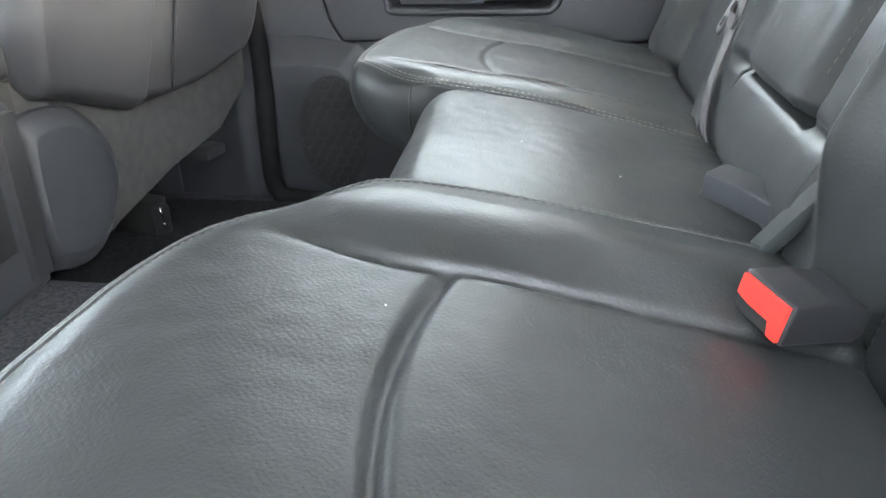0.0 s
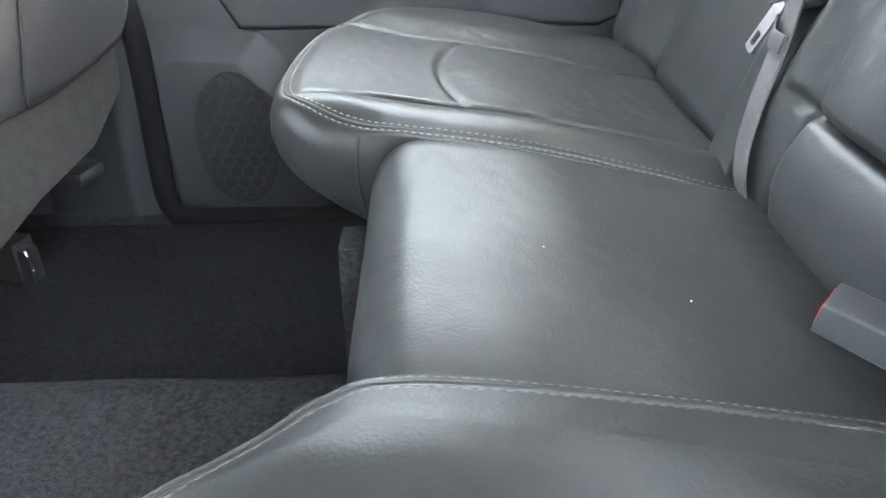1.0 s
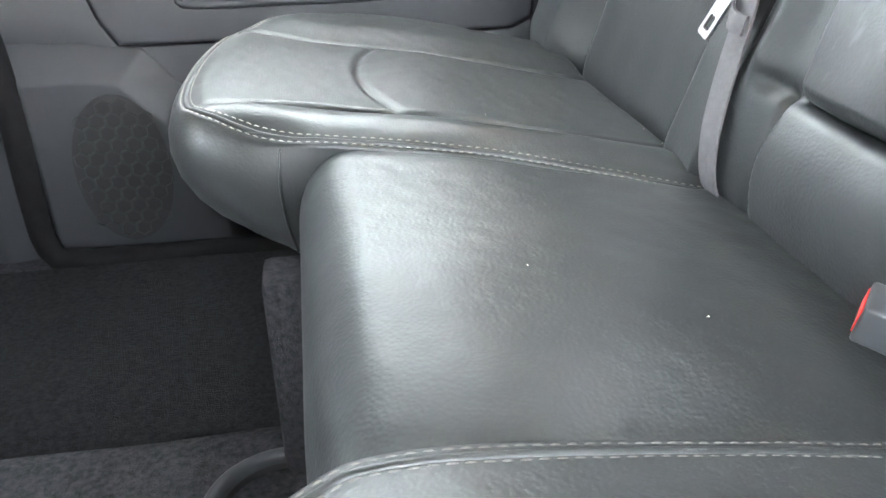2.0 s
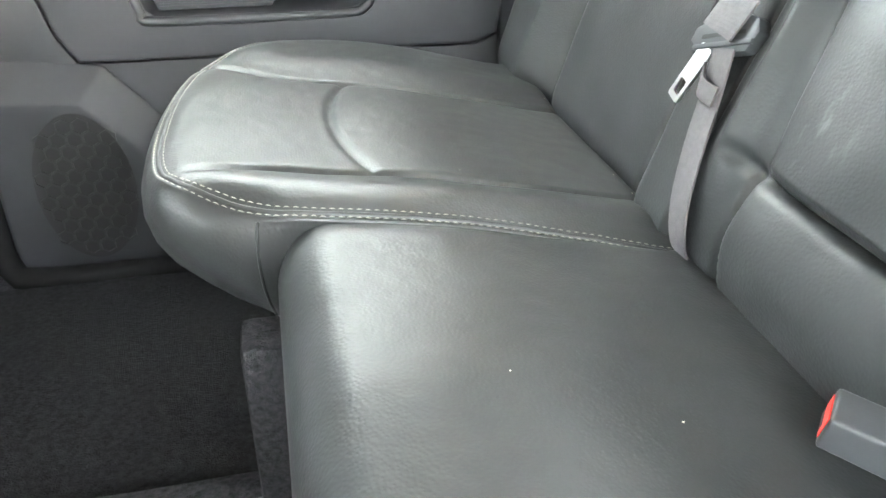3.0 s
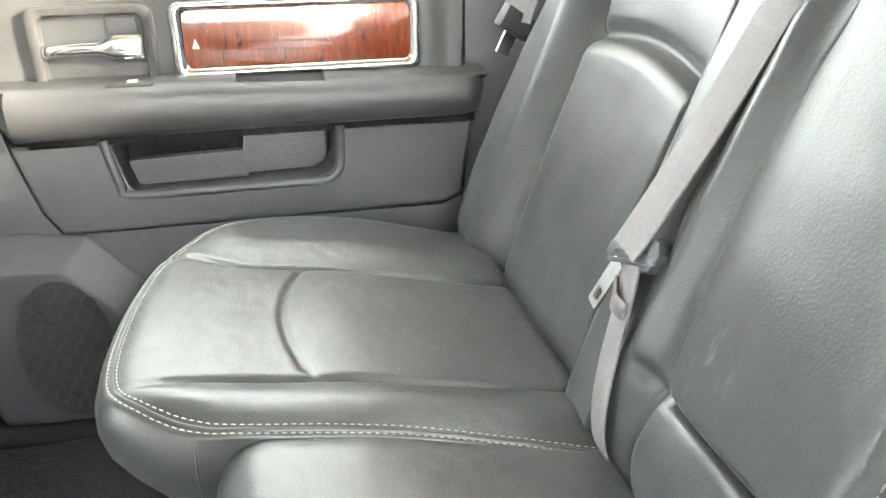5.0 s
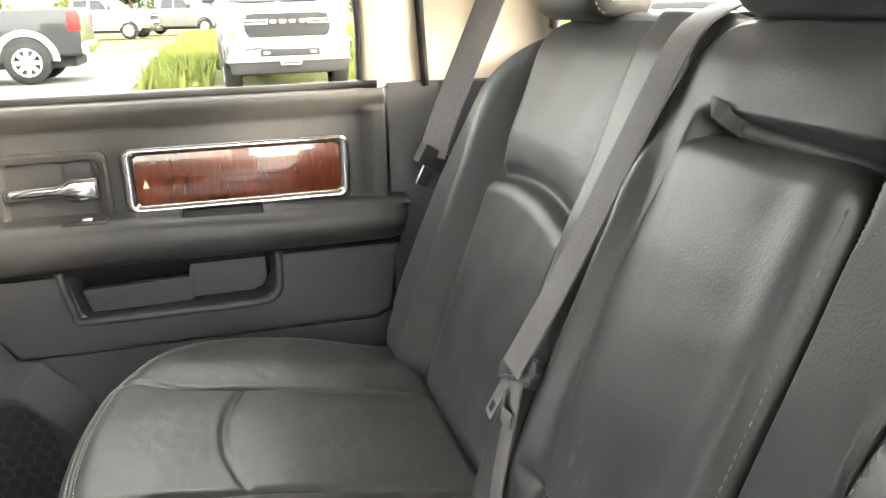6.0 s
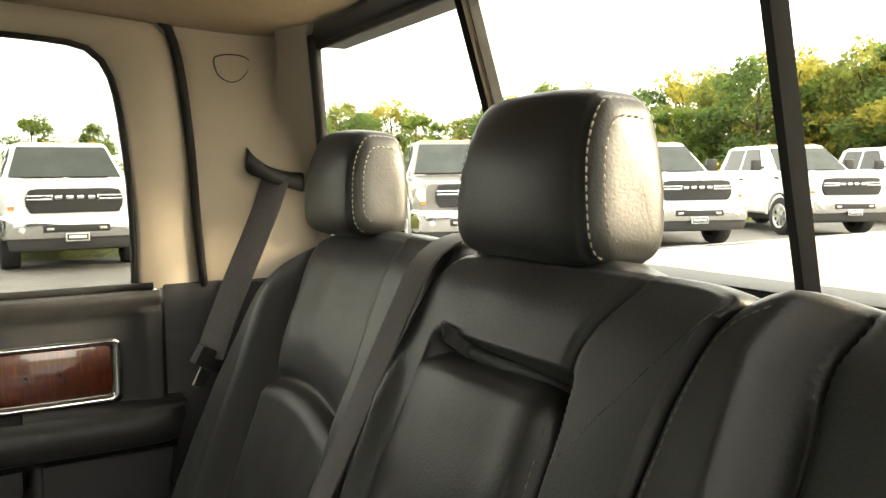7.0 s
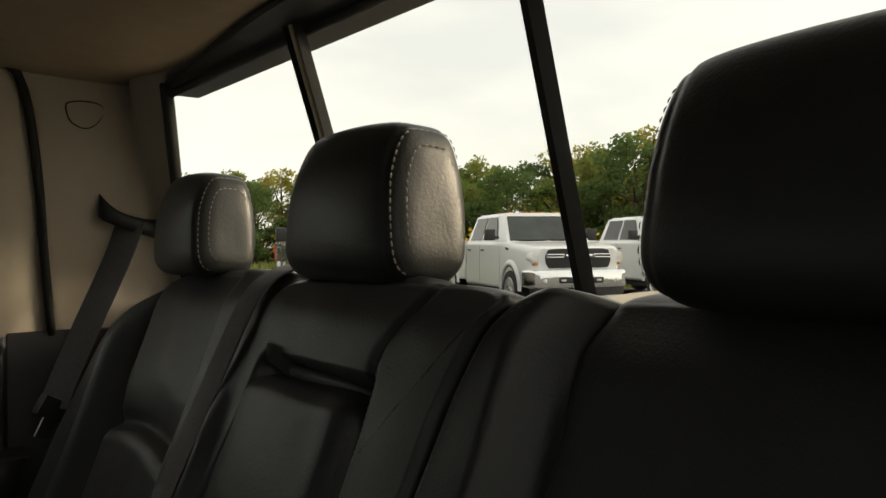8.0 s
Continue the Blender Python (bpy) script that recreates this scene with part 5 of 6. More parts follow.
def middle_belt():
    root = thing("seat_belt", (0.31, 0.16, 0.94), "grey centre belt running down the seat back with its tongue parked", "seat belt")
    pts = [(0.545, 0.178, 1.408), (0.520, 0.172, 1.416), (0.490, 0.166, 1.416), (0.455, 0.163, 1.398), (0.431, 0.166, 1.355), (0.399, 0.183, 1.272), (0.366, 0.200, 1.188), (0.332, 0.209, 1.120), (0.320, 0.211, 1.099)]
    C = spline(pts, 30, closed=False)
    ribbon("webbing", C, [Vector((0.0, 1.0, 0.0))] * 30, 0.040, WEBBING, root)
    C = spline([(0.322, 0.200, 1.090), back_pt(0.178, 0.125, 0.046), back_pt(0.163, 0.08, 0.0455), back_pt(0.153, 0.045, 0.041), back_pt(0.147, 0.018, 0.030), back_pt(0.144, 0.0, 0.012), back_pt(0.143, -0.02, -0.010)], 24, closed=False)
    ribbon("lower_webbing", C, [Vector((0.0, 1.0, 0.0))] * 24, 0.024, WEBBING, root)
    ribbon("fold", spline([(0.316, 0.212, 1.072), (0.307, 0.196, 1.064), (0.309, 0.180, 1.062)], 8, closed=False), [Vector((0.2, 0.2, 1))] * 8, 0.014, WEBBING, root)
    box_part("belt_slot", (0.498, 0.555, 0.140, 0.216, 1.394, 1.404), PLASTIC_DARK, root, "black belt slot on the seat top", bevel=0.004)
    ay = Vector((0.012, -0.078, 0.028)).normalized()
    ax = Vector((0.40, 0.0, 0.92))
    ax = (ax - ay * ax.dot(ay)).normalized()
    m = Matrix.Translation((0.330, 0.209, 1.094)) @ Matrix((ay, ax, ay.cross(ax))).transposed().to_4x4()
    prism_part("tongue", [(-0.037, 0.000), (-0.034, 0.010), (-0.020, 0.014), (0.020, 0.015), (0.033, 0.010), (0.037, 0.000), (0.028, -0.013), (-0.018, -0.013)], "z", -0.004, 0.006, BUCKLE_BODY, root, "grey plastic tongue holder", bevel=0.0018, m=m)
    box_part("holder_slot", (-0.023, 0.023, 0.000, 0.0030, 0.0050, 0.0064), RUBBER, root, bevel=0, m=m)
    box_part("holder_rim", (-0.030, 0.033, -0.008, -0.004, 0.0040, 0.0075), BUCKLE_BODY, root, bevel=0.001, m=m)
    ax = Vector((0.016, -0.010, 0.040)).normalized()
    ay = (ay - ax * ay.dot(ax)).normalized()
    m2 = Matrix.Translation((0.321, 0.219, 1.086)) @ Matrix((ax, ay, ax.cross(ay))).transposed().to_4x4()
    bm = bmesh.new()
    ring_prism(bm, round_rect(-0.046, 0.0, -0.0085, 0.0085, 0.003, 3), round_rect(-0.041, -0.029, -0.0045, 0.0045, 0.002, 3), "z", -0.0012, 0.0012)
    bmesh.ops.transform(bm, matrix=m2, verts=bm.verts)
    part("latch_plate", bm, STEEL, root, "shiny steel latch plate", smooth=False)


middle_belt()


def buckle(at, axis, across, label, size, plastic, proud, share=1.0):
    """A belt buckle: its push button is centred at the place given, the body runs off along the axis."""
    root = thing("belt_buckle", at, label, "belt buckle", "belt buckles")
    ax = Vector(axis).normalized()
    ay = Vector(across)
    ay = (ay - ax * ay.dot(ax)).normalized()
    az = ax.cross(ay)
    m = Matrix.Translation(at) @ Matrix((ax, ay, az)).transposed().to_4x4()
    l, w, h = size
    prism_part("body", [(0.0, -h / 2), (0.0, h / 2), (l * 0.45, h * 0.55), (l * 0.9, h * 0.42), (l, h * 0.25), (l, -h * 0.3), (l * 0.9, -h / 2)], "y", -w / 2, w / 2, plastic, root, bevel=0.0025, seg=3, m=m)
    bm = bmesh.new()
    prism(bm, [(-w * 0.45, -h * 0.42), (-w * 0.45, h * 0.42), (w * 0.45, h * 0.42), (w * 0.45, -h * 0.05), (w * 0.30, -h * 0.10), (w * 0.22, -h * 0.12), (-w * 0.22, -h * 0.12), (-w * 0.28, -h * 0.42)], "x", -proud, 0.003)
    bmesh.ops.scale(bm, vec=(1, share, share), verts=bm.verts)
    bmesh.ops.transform(bm, matrix=m, verts=bm.verts)
    part("push_button", bm, BUCKLE_RED, root, "red push button", smooth=False)
    bm = bmesh.new()
    box(bm, -proud * 0.4, 0.001, -w * 0.28, w * 0.40, -h * 0.42, -h * 0.13)
    bmesh.ops.transform(bm, matrix=m, verts=bm.verts)
    part("latch_slot", bm, RUBBER, root, "dark latch slot", smooth=False)
    return root


buckle((0.251, -0.239, 0.978), (0.89, 0.43, -0.16), (-0.50, 0.83, 0.12), "black belt buckle with a red button lying on the seat", (0.058, 0.041, 0.026), BUCKLE_BLACK, 0.003)
buckle((0.2565, -0.053, 0.985), (0.73, -0.66, -0.18), (0.67, 0.74, 0.05), "grey belt buckle lying on the middle cushion", (0.066, 0.027, 0.020), BUCKLE_BODY, 0.0006, 0.80)
st = thing("buckle_stalk", (0.30, -0.15, 0.94), "grey webbing straps tucked between the seat backs", "belt strap")
C = spline([(0.276, -0.118, 0.952), (0.285, -0.132, 0.975), (0.303, -0.158, 1.018), (0.318, -0.185, 1.050)], 16, closed=False)
ribbon("webbing", C, [Vector((0.35, 0.75, 0.45))] * 16, 0.025, STRAP, st, thick=0.006)
ribbon("webbing", [Vector(p) + Vector((0.012, -0.024, -0.010)) for p in C], [Vector((0.35, 0.75, 0.45))] * 16, 0.019, STRAP, st, thick=0.005)

# ---- front seat and console ----
fs = thing("front_seat", (-0.5, 0.47, FLOOR), "front passenger seat back in dark vinyl with carpeted hem", "car seat")


def fs_pt(y, z, d):
    return (-0.555 + 0.22 * (z - 0.80) + d, y, z)


def seat_panel(name, outline, depth, material, label, centre):
    def place(y, z, lift, edge=None):
        if edge is None:
            r = max(abs(y - centre[0]) / 0.26, abs(z - centre[1]) / 0.5)
            return fs_pt(y, z, depth + 0.02 * (1 - min(1, r) ** 2))
        return fs_pt(y, z, depth + 0.004 + lift)
    return pillow(name, outline, centre, place, [(0.006, 0.004), (0.012, 0.015), (0.012, 0.04), (0.0, 0.07)], material, fs, label, n=120, rings=30)


seat_panel("back_panel", [(0.265, 1.50), (0.262, 1.2), (0.268, 0.985), (0.30, 0.958), (0.38, 0.928), (0.435, 0.908), (0.450, 0.925), (0.462, 1.1), (0.485, 1.50), (0.4, 1.55)], 0.045, VINYL_SEAT, "dark vinyl back panel", (0.385, 1.2))
seat_panel("side_panel", [(0.482, 1.5), (0.458, 1.1), (0.448, 0.925), (0.468, 0.908), (0.58, 0.905), (0.68, 0.925), (0.735, 0.955), (0.75, 1.1), (0.74, 1.5), (0.62, 1.56)], 0.030, VINYL_SEAT, "dark vinyl side bolster", (0.62, 1.2))
sweep("seam", [fs_pt(0.515 + 0.03 * (z - 0.9), z, 0.052) for z in np.linspace(0.91, 1.4, 20)], 0.0025, LEATHER, fs)
prism_part("carpet_hem", [(0.255, 0.975), (0.255, 0.93), (0.37, 0.72), (0.385, 0.73), (0.53, 0.775), (0.66, 0.80), (0.75, 0.86), (0.76, 1.0), (0.6, 1.02)], "x", -0.575, -0.510, CARPET_HEM, fs, "grey carpeted hem", bevel=0.008)
hc = [(0.255, 0.935), (0.325, 0.932), (0.365, 0.905), (0.398, 0.855), (0.402, 0.80), (0.372, 0.735), (0.325, 0.700), (0.27, 0.705), (0.235, 0.74), (0.235, 0.90)]
H = spline(hc, 72)
mid = H.mean(0)
bm = bmesh.new()
V = []
for x, k in ((-0.57, 1.0), (-0.522, 1.0), (-0.512, 0.985), (-0.505, 0.955), (-0.490, 0.76), (-0.4885, 0.73), (-0.4885, 0.68), (-0.4885, 0.35)):
    V.append([bm.verts.new((x, mid[0] + (y - mid[0]) * k, mid[1] + (z - mid[1]) * k)) for y, z in H])
for a, b in zip(V, V[1:]):
    for i in range(72):
        bm.faces.new((a[i], a[(i + 1) % 72], b[(i + 1) % 72], b[i]))
bm.faces.new(V[-1])
bmesh.ops.recalc_face_normals(bm, faces=bm.faces)
part("hinge_cover", bm, PLASTIC, fs, "grey plastic hinge cover", sharp=28)
box_part("cushion_base", (-1.0, -0.54, 0.24, 0.74, 0.80, 0.96), LEATHER, fs, bevel=0.04, seg=4)
box_part("seat_rail", (-0.95, -0.58, 0.53, 0.57, 0.64, 0.70), RUBBER, fs, bevel=0.004)
box_part("rail_end", (-0.600, -0.565, 0.535, 0.562, 0.635, 0.690), RUBBER, fs, bevel=0.008)
sweep("wire_loop", [(-0.563, 0.532, 0.694), (-0.561, 0.533, 0.68), (-0.562, 0.536, 0.670), (-0.563, 0.538, 0.66)], 0.0020, CHROME, fs, "shiny metal end")
box_part("lever", (-0.565, -0.525, 0.63, 0.69, 0.745, 0.768), PLASTIC_DARK, fs, bevel=0.01)
hr = seat_panel("front_headrest", [(0.38, 1.58), (0.37, 1.66), (0.42, 1.70), (0.56, 1.70), (0.61, 1.66), (0.60, 1.58), (0.5, 1.565)], 0.04, LEATHER, "black leather front headrest", (0.49, 1.63))
box_part("headrest_core", (-0.42, -0.34, 0.40, 0.58, 1.54, 1.69), LEATHER, hr, bevel=0.03, seg=3)
box_part("backrest_core", (-0.66, -0.57, 0.27, 0.73, 0.85, 1.5), LEATHER, fs, bevel=0.03, seg=3)
driver = copy_thing(fs, pose(-0.50, -0.44, FLOOR))
driver["label"] = "front driver seat back in dark vinyl with carpeted hem"
fs.matrix_world = pose(-0.47, 0.47, FLOOR, 0, 0, -14)
co = thing("console", (-0.6, 0.05, FLOOR), "dark grey plastic centre console end with vent opening", "console")
box_part("body", (-1.2, -0.505, -0.20, 0.225, 0.72, 0.965), PLASTIC, co, bevel=0.015, seg=3)
box_part("lid", (-1.2, -0.500, -0.20, 0.235, 0.985, 1.045), VINYL, co, "padded dark console lid", bevel=0.014, seg=3)
box_part("vent", (-0.508, -0.500, 0.02, 0.165, 0.79, 0.93), RUBBER, co, "dark vent opening", bevel=0.004)
sweep("vent_clip", [(-0.498, 0.155, 0.895), (-0.496, 0.158, 0.905), (-0.498, 0.162, 0.895)], 0.003, CHROME, co)
box_part("side_lip", (-0.56, -0.495, 0.18, 0.215, 0.74, 0.955), PLASTIC_DARK, co, bevel=0.006)

# crumbs in the seat crease
rc = random.Random(3)
cv, cf = [], []
for x, w in ((0.111, -0.012), (0.148, 0.255), (0.30, 0.29), (0.318, 0.33), (0.316, 0.372), (0.19, -0.05), (0.305, 0.50), (0.30, 0.25), (0.314, 0.245), (0.05, -0.30)):
    z = (outer_top(x, abs(w)) if abs(w) > 0.17 else cushion_z(x, 0) + 0.006) + 0.0004
    r = rc.uniform(0.0004, 0.0008)
    k = len(cv)
    for dx, dy, dz in ((-1, 0, 0), (0, -1, 0), (1, 0, 0), (0, 1, 0), (0, 0, 1.1)):
        cv.append((x + dx * r * rc.uniform(0.6, 1.4), YC + w + dy * r, z + dz * r))
    cf += [(k, k + 1, k + 4), (k + 1, k + 2, k + 4), (k + 2, k + 3, k + 4), (k + 3, k, k + 4)]
crumbs = surf("crumbs", cv, cf, mat("crumb", (0.75, 0.70, 0.58), 0.8, noise_scale=200, noise_amt=0.2), smooth=False)
tagged(crumbs, "pale crumbs scattered on the seat leather", "crumbs", kind="stuff")

# ---- outside ----
GROUND = 0.10


def sheet(name, x0, x1, y0, y1, z, nx, ny, material, amp=0.0):
    vs = []
    for x in np.linspace(x0, x1, nx):
        for y in np.linspace(y0, y1, ny):
            vs.append((x, y, z + amp * noise.noise(Vector((x * 0.25, y * 0.25, 0)))))
    return surf(name, vs, grid_faces(nx, ny), material)


ground = sheet("ground", -600, 600, -600, 600, GROUND - 0.03, 60, 60, GRASS, 0.0)
tagged(ground, "rough grass field reaching to the tree line", "ground", kind="structure")
road = sheet("road", -40, 60, -25, 14.6, GROUND, 80, 40, ASPHALT)
tagged(road, "pale worn asphalt parking lot", "parking lot", kind="structure")
lane = sheet("road", -40, -1.4, 14.7, 30, GROUND, 40, 20, ASPHALT)
tagged(lane, "pale asphalt lane beside the grass", "road", kind="structure")

# own truck bed with a soft cover
bed = thing("truck_bed", (1.7, YC, 0.70), "pickup bed behind the cab closed with a tan soft cover", "truck bed", kind="structure")
vs = []
for x in np.linspace(0.74, 2.60, 40):
    for y in np.linspace(-0.86, 0.90, 30):
        vs.append((x, y, 1.292 + 0.006 * math.cos((x - 0.74) * 10) + 0.012 * (1 - ((y - YC) / 0.88) ** 2)))
surf("cover", vs, grid_faces(40, 30), COVER, bed, "tan vinyl bed cover")
for y0, y1 in ((-0.98, -0.865), (0.905, 1.02)):
    box_part("side", (0.74, 2.66, y0, y1, 0.65, 1.285), PAINT_BLACK, bed, bevel=0.02, seg=3)
box_part("tailgate", (2.605, 2.66, -0.86, 0.90, 0.65, 1.285), PAINT_BLACK, bed, bevel=0.01)
box_part("bed_floor", (0.74, 2.6, -0.86, 0.90, 0.62, 0.70), PAINT_BLACK, bed, bevel=0)


def wheel(name, cx, cy, cz, r, width, parent, side):
    """Tyre, rim and spokes, axle along x; side is the outward direction."""
    vs, n = [], 32
    for dx, rr in ((-0.5, 0.62), (-0.5, 0.94), (-0.36, 1.0), (0.36, 1.0), (0.5, 0.94), (0.5, 0.62)):
        for k in range(n):
            a = k / n * math.tau
            vs.append((cx + dx * width, cy + r * rr * math.cos(a), cz + r * rr * math.sin(a)))
    ty = surf("wheel", vs, grid_faces(6, n, close_v=True), TYRE, parent, "black tyre on a bright rim")
    vs = []
    for dx, rr in ((0.50, 0.64), (0.44, 0.60), (0.30, 0.57), (0.28, 0.0)):
        for k in range(n):
            a = k / n * math.tau
            vs.append((cx + side * dx * width, cy + r * rr * math.cos(a), cz + r * rr * math.sin(a)))
    surf("rim", vs, grid_faces(4, n, close_v=True), RUBBER, ty)
    bm = bmesh.new()
    for k in range(8):
        a = k / 8 * math.tau
        ca, sa = math.cos(a), math.sin(a)
        q = []
        for rr, w in ((0.10, 0.10), (0.60, 0.085), (0.60, -0.085), (0.10, -0.10)):
            q.append((cx + side * width * (0.46 - 0.05 * rr), cy + r * (rr * ca - w * sa), cz + r * (rr * sa + w * ca)))
        f = bm.faces.new([bm.verts.new(p) for p in q])
        e = bmesh.ops.extrude_face_region(bm, geom=[f])
        bmesh.ops.translate(bm, verts=[v for v in e["geom"] if isinstance(v, bmesh.types.BMVert)], vec=(-side * 0.03, 0, 0))
    bmesh.ops.create_cone(bm, cap_ends=True, segments=16, radius1=r * 0.2, radius2=r * 0.16, depth=0.06, matrix=Matrix.Translation((cx + side * width * 0.46, cy, cz)) @ Euler((0, radians(90), 0)).to_matrix().to_4x4())
    part("spokes", bm, ALLOY, ty, smooth=False)
    vs = []
    for dx, rr in ((0.47, 0.66), (0.53, 0.63), (0.50, 0.57), (0.40, 0.56)):
        for k in range(n):
            a = k / n * math.tau
            vs.append((cx + side * dx * width, cy + r * rr * math.cos(a), cz + r * rr * math.sin(a)))
    surf("rim_lip", vs, grid_faces(4, n, close_v=True), ALLOY, ty)
    return ty


def body_loft(name, stations, material, parent, n=40):
    """Rounded cross-sections along y: rows of (y, half width, bottom, top, corner)."""
    vs = []
    for y, hw, z0, z1, r in stations:
        loop = round_rect(-hw, hw, z0, z1, r, n // 4 - 1)
        vs += [(u, y, v) for u, v in loop]
    m = len(vs) // len(stations)
    faces = grid_faces(len(stations), m, close_v=True) + [tuple(range(m)), tuple((len(stations) - 1) * m + k for k in range(m))]
    ob = surf(name, vs, faces, material, parent)
    ob.data.set_sharp_from_angle(angle=radians(35))
    return ob


def pickup(paint, label, flare=None, bright=True):
    """A heavy crew-cab pickup whose nose stands at y = 0 and faces -y, on z = 0."""
    root = thing("pickup_truck", (0, 0, 0), label, "pickup truck", "parked pickups")
    trim = CHROME if bright else PLASTIC_DARK
    body_loft("hood", [(0.02, 0.80, 0.78, 1.25, 0.10), (0.10, 0.88, 0.62, 1.29, 0.12), (0.25, 0.93, 0.52, 1.30, 0.13), (0.55, 0.98, 0.50, 1.34, 0.13), (1.00, 1.0, 0.50, 1.37, 0.12), (1.42, 1.0, 0.48, 1.385, 0.10)], paint, root)
    body_loft("cab_body", [(1.42, 1.0, 0.46, 1.385, 0.08), (1.6, 1.0, 0.44, 1.39, 0.08), (3.9, 1.0, 0.44, 1.40, 0.08), (3.98, 0.98, 0.46, 1.39, 0.08)], paint, root)
    body_loft("bed", [(4.03, 1.0, 0.52, 1.42, 0.06), (6.0, 1.0, 0.52, 1.43, 0.06), (6.08, 0.97, 0.54, 1.40, 0.06)], paint, root)
    # greenhouse
    lo = [(-0.93, 1.36), (0.93, 1.36), (0.95, 2.2), (0.95, 3.97), (-0.95, 3.97), (-0.95, 2.2)]
    hi = [(-0.70, 2.08), (0.70, 2.08), (0.76, 2.3), (0.75, 3.80), (-0.75, 3.80), (-0.76, 2.3)]
    bm = bmesh.new()
    A = [bm.verts.new((x, y, 1.37)) for x, y in lo]
    B = [bm.verts.new((x, y, 1.955)) for x, y in hi]
    T = [bm.verts.new((x * 0.88, 2.35 + (y - 2.35) * 0.92, 2.01)) for x, y in hi]
    for a, b in ((A, B), (B, T)):
        for i in range(6):
            bm.faces.new((a[i], a[(i + 1) % 6], b[(i + 1) % 6], b[i]))
    bm.faces.new(T)
    bmesh.ops.bevel(bm, geom=bm.edges[:], offset=0.03, segments=2, profile=0.6, affect="EDGES", clamp_overlap=True)
    part("cab", bm, paint, root, sharp=35)

    def quad(name, pts, material, label=""):
        c0 = sum((Vector(p) for p in pts), Vector()) / 4
        nrm = (Vector(pts[1]) - Vector(pts[0])).cross(Vector(pts[3]) - Vector(pts[0])).normalized()
        if nrm.dot(c0 - Vector((0, 3.0, 1.4))) < 0:
            nrm = -nrm
        vs = [Vector(p) + nrm * k for k in (0.012, -0.01) for p in pts]
        return surf(name, vs, [(0, 1, 2, 3), (7, 6, 5, 4), (0, 4, 5, 1), (1, 5, 6, 2), (2, 6, 7, 3), (3, 7, 4, 0)], material, root, label, smooth=False)
    quad("windshield", [(-0.84, 1.41, 1.42), (0.84, 1.41, 1.42), (0.68, 2.02, 1.925), (-0.68, 2.02, 1.925)], WINDSHIELD, "dark sloping windshield")
    for s in (-1, 1):
        def gp(y, z, x0=0.945, x1=0.762):
            return (s * (x0 + (x1 - x0) * (z - 1.37) / 0.585), y, z)
        quad("side_window", [gp(1.95, 1.43), gp(2.85, 1.43), gp(2.85, 1.92), gp(2.30, 1.92)], TINT)
        quad("side_window", [gp(2.95, 1.43), gp(3.72, 1.43), gp(3.62, 1.92), gp(2.95, 1.92)], TINT)
        box_part("mirror", (s * 1.04, s * 1.26, 1.72, 1.84, 1.42, 1.66) if s > 0 else (-1.26, -1.04, 1.72, 1.84, 1.42, 1.66), PLASTIC_DARK, root, bevel=0.03)
        box_part("mirror_arm", (0.95, 1.06, 1.76, 1.80, 1.46, 1.52) if s > 0 else (-1.06, -0.95, 1.76, 1.80, 1.46, 1.52), PLASTIC_DARK, root, bevel=0.01)
        for y in (2.78, 3.70):
            box_part("door_handle", (s * 1.0, s * 1.025, y - 0.16, y, 1.20, 1.235) if s > 0 else (-1.025, -1.0, y - 0.16, y, 1.20, 1.235), PLASTIC_DARK, root, bevel=0.008)
        for y in (1.62, 2.90, 3.86):
            box_part("door_gap", (s * 1.0006, s * 1.002, y, y + 0.012, 0.52, 1.36) if s > 0 else (-1.002, -1.0006, y, y + 0.012, 0.52, 1.36), RUBBER, root, bevel=0)
        for yw in (1.0, 5.05):
            wheel("wheel", s * 0.88, yw, 0.42, 0.42, 0.28, root, s)
            # wheel arch: dark housing and body-coloured lip
            vs, m = [], 25
            for dx, rr in ((0.985, 0.30), (1.004, 0.50), (1.004, 0.505)):
                for k in range(m):
                    a = math.pi * k / (m - 1)
                    vs.append((s * dx, yw + rr * math.cos(a), 0.44 + rr * math.sin(a)))
            surf("wheel_housing", vs, grid_faces(3, m), RUBBER, root)
            vs = []
            for dx, rr in ((0.99, 0.48), (1.035, 0.49), (1.045, 0.53), (1.0, 0.60)):
                for k in range(m):
                    a = math.pi * k / (m - 1)
                    vs.append((s * dx, yw + rr * math.cos(a), 0.44 + rr * math.sin(a)))
            surf("arch_lip", vs, grid_faces(4, m), flare or paint, root)
        # headlamp
        prism_part("headlight", [(s * 0.70, 0.98), (s * 0.70, 1.20), (s * 0.93, 1.18), (s * 0.95, 1.06), (s * 0.90, 0.98)], "y", 0.03, 0.30, LAMP, root, "clear headlight", bevel=0.02)
        prism_part("turn_lamp", [(s * 0.70, 0.935), (s * 0.70, 0.975), (s * 0.90, 0.975), (s * 0.88, 0.935)], "y", 0.03, 0.28, LAMP_AMBER, root, bevel=0.01)
        prism_part("fog_light", [(s * 0.64, 0.60), (s * 0.64, 0.70), (s * 0.86, 0.70), (s * 0.86, 0.60)], "y", -0.115, -0.05, PLASTIC_DARK, root, bevel=0.012)
        bm = bmesh.new()
        bmesh.ops.create_cone(bm, cap_ends=True, segments=16, radius1=0.045, radius2=0.04, depth=0.02, matrix=Matrix.Translation((s * 0.73, -0.122, 0.65)) @ Euler((radians(90), 0, 0)).to_matrix().to_4x4())
        part("fog_lens", bm, LAMP, root)
        prism_part("tail_lamp", [(s * 0.86, 1.0), (s * 0.86, 1.36), (s * 1.005, 1.36), (s * 1.005, 1.0)], "y", 5.86, 6.095, LAMP_RED, root, bevel=0.015)
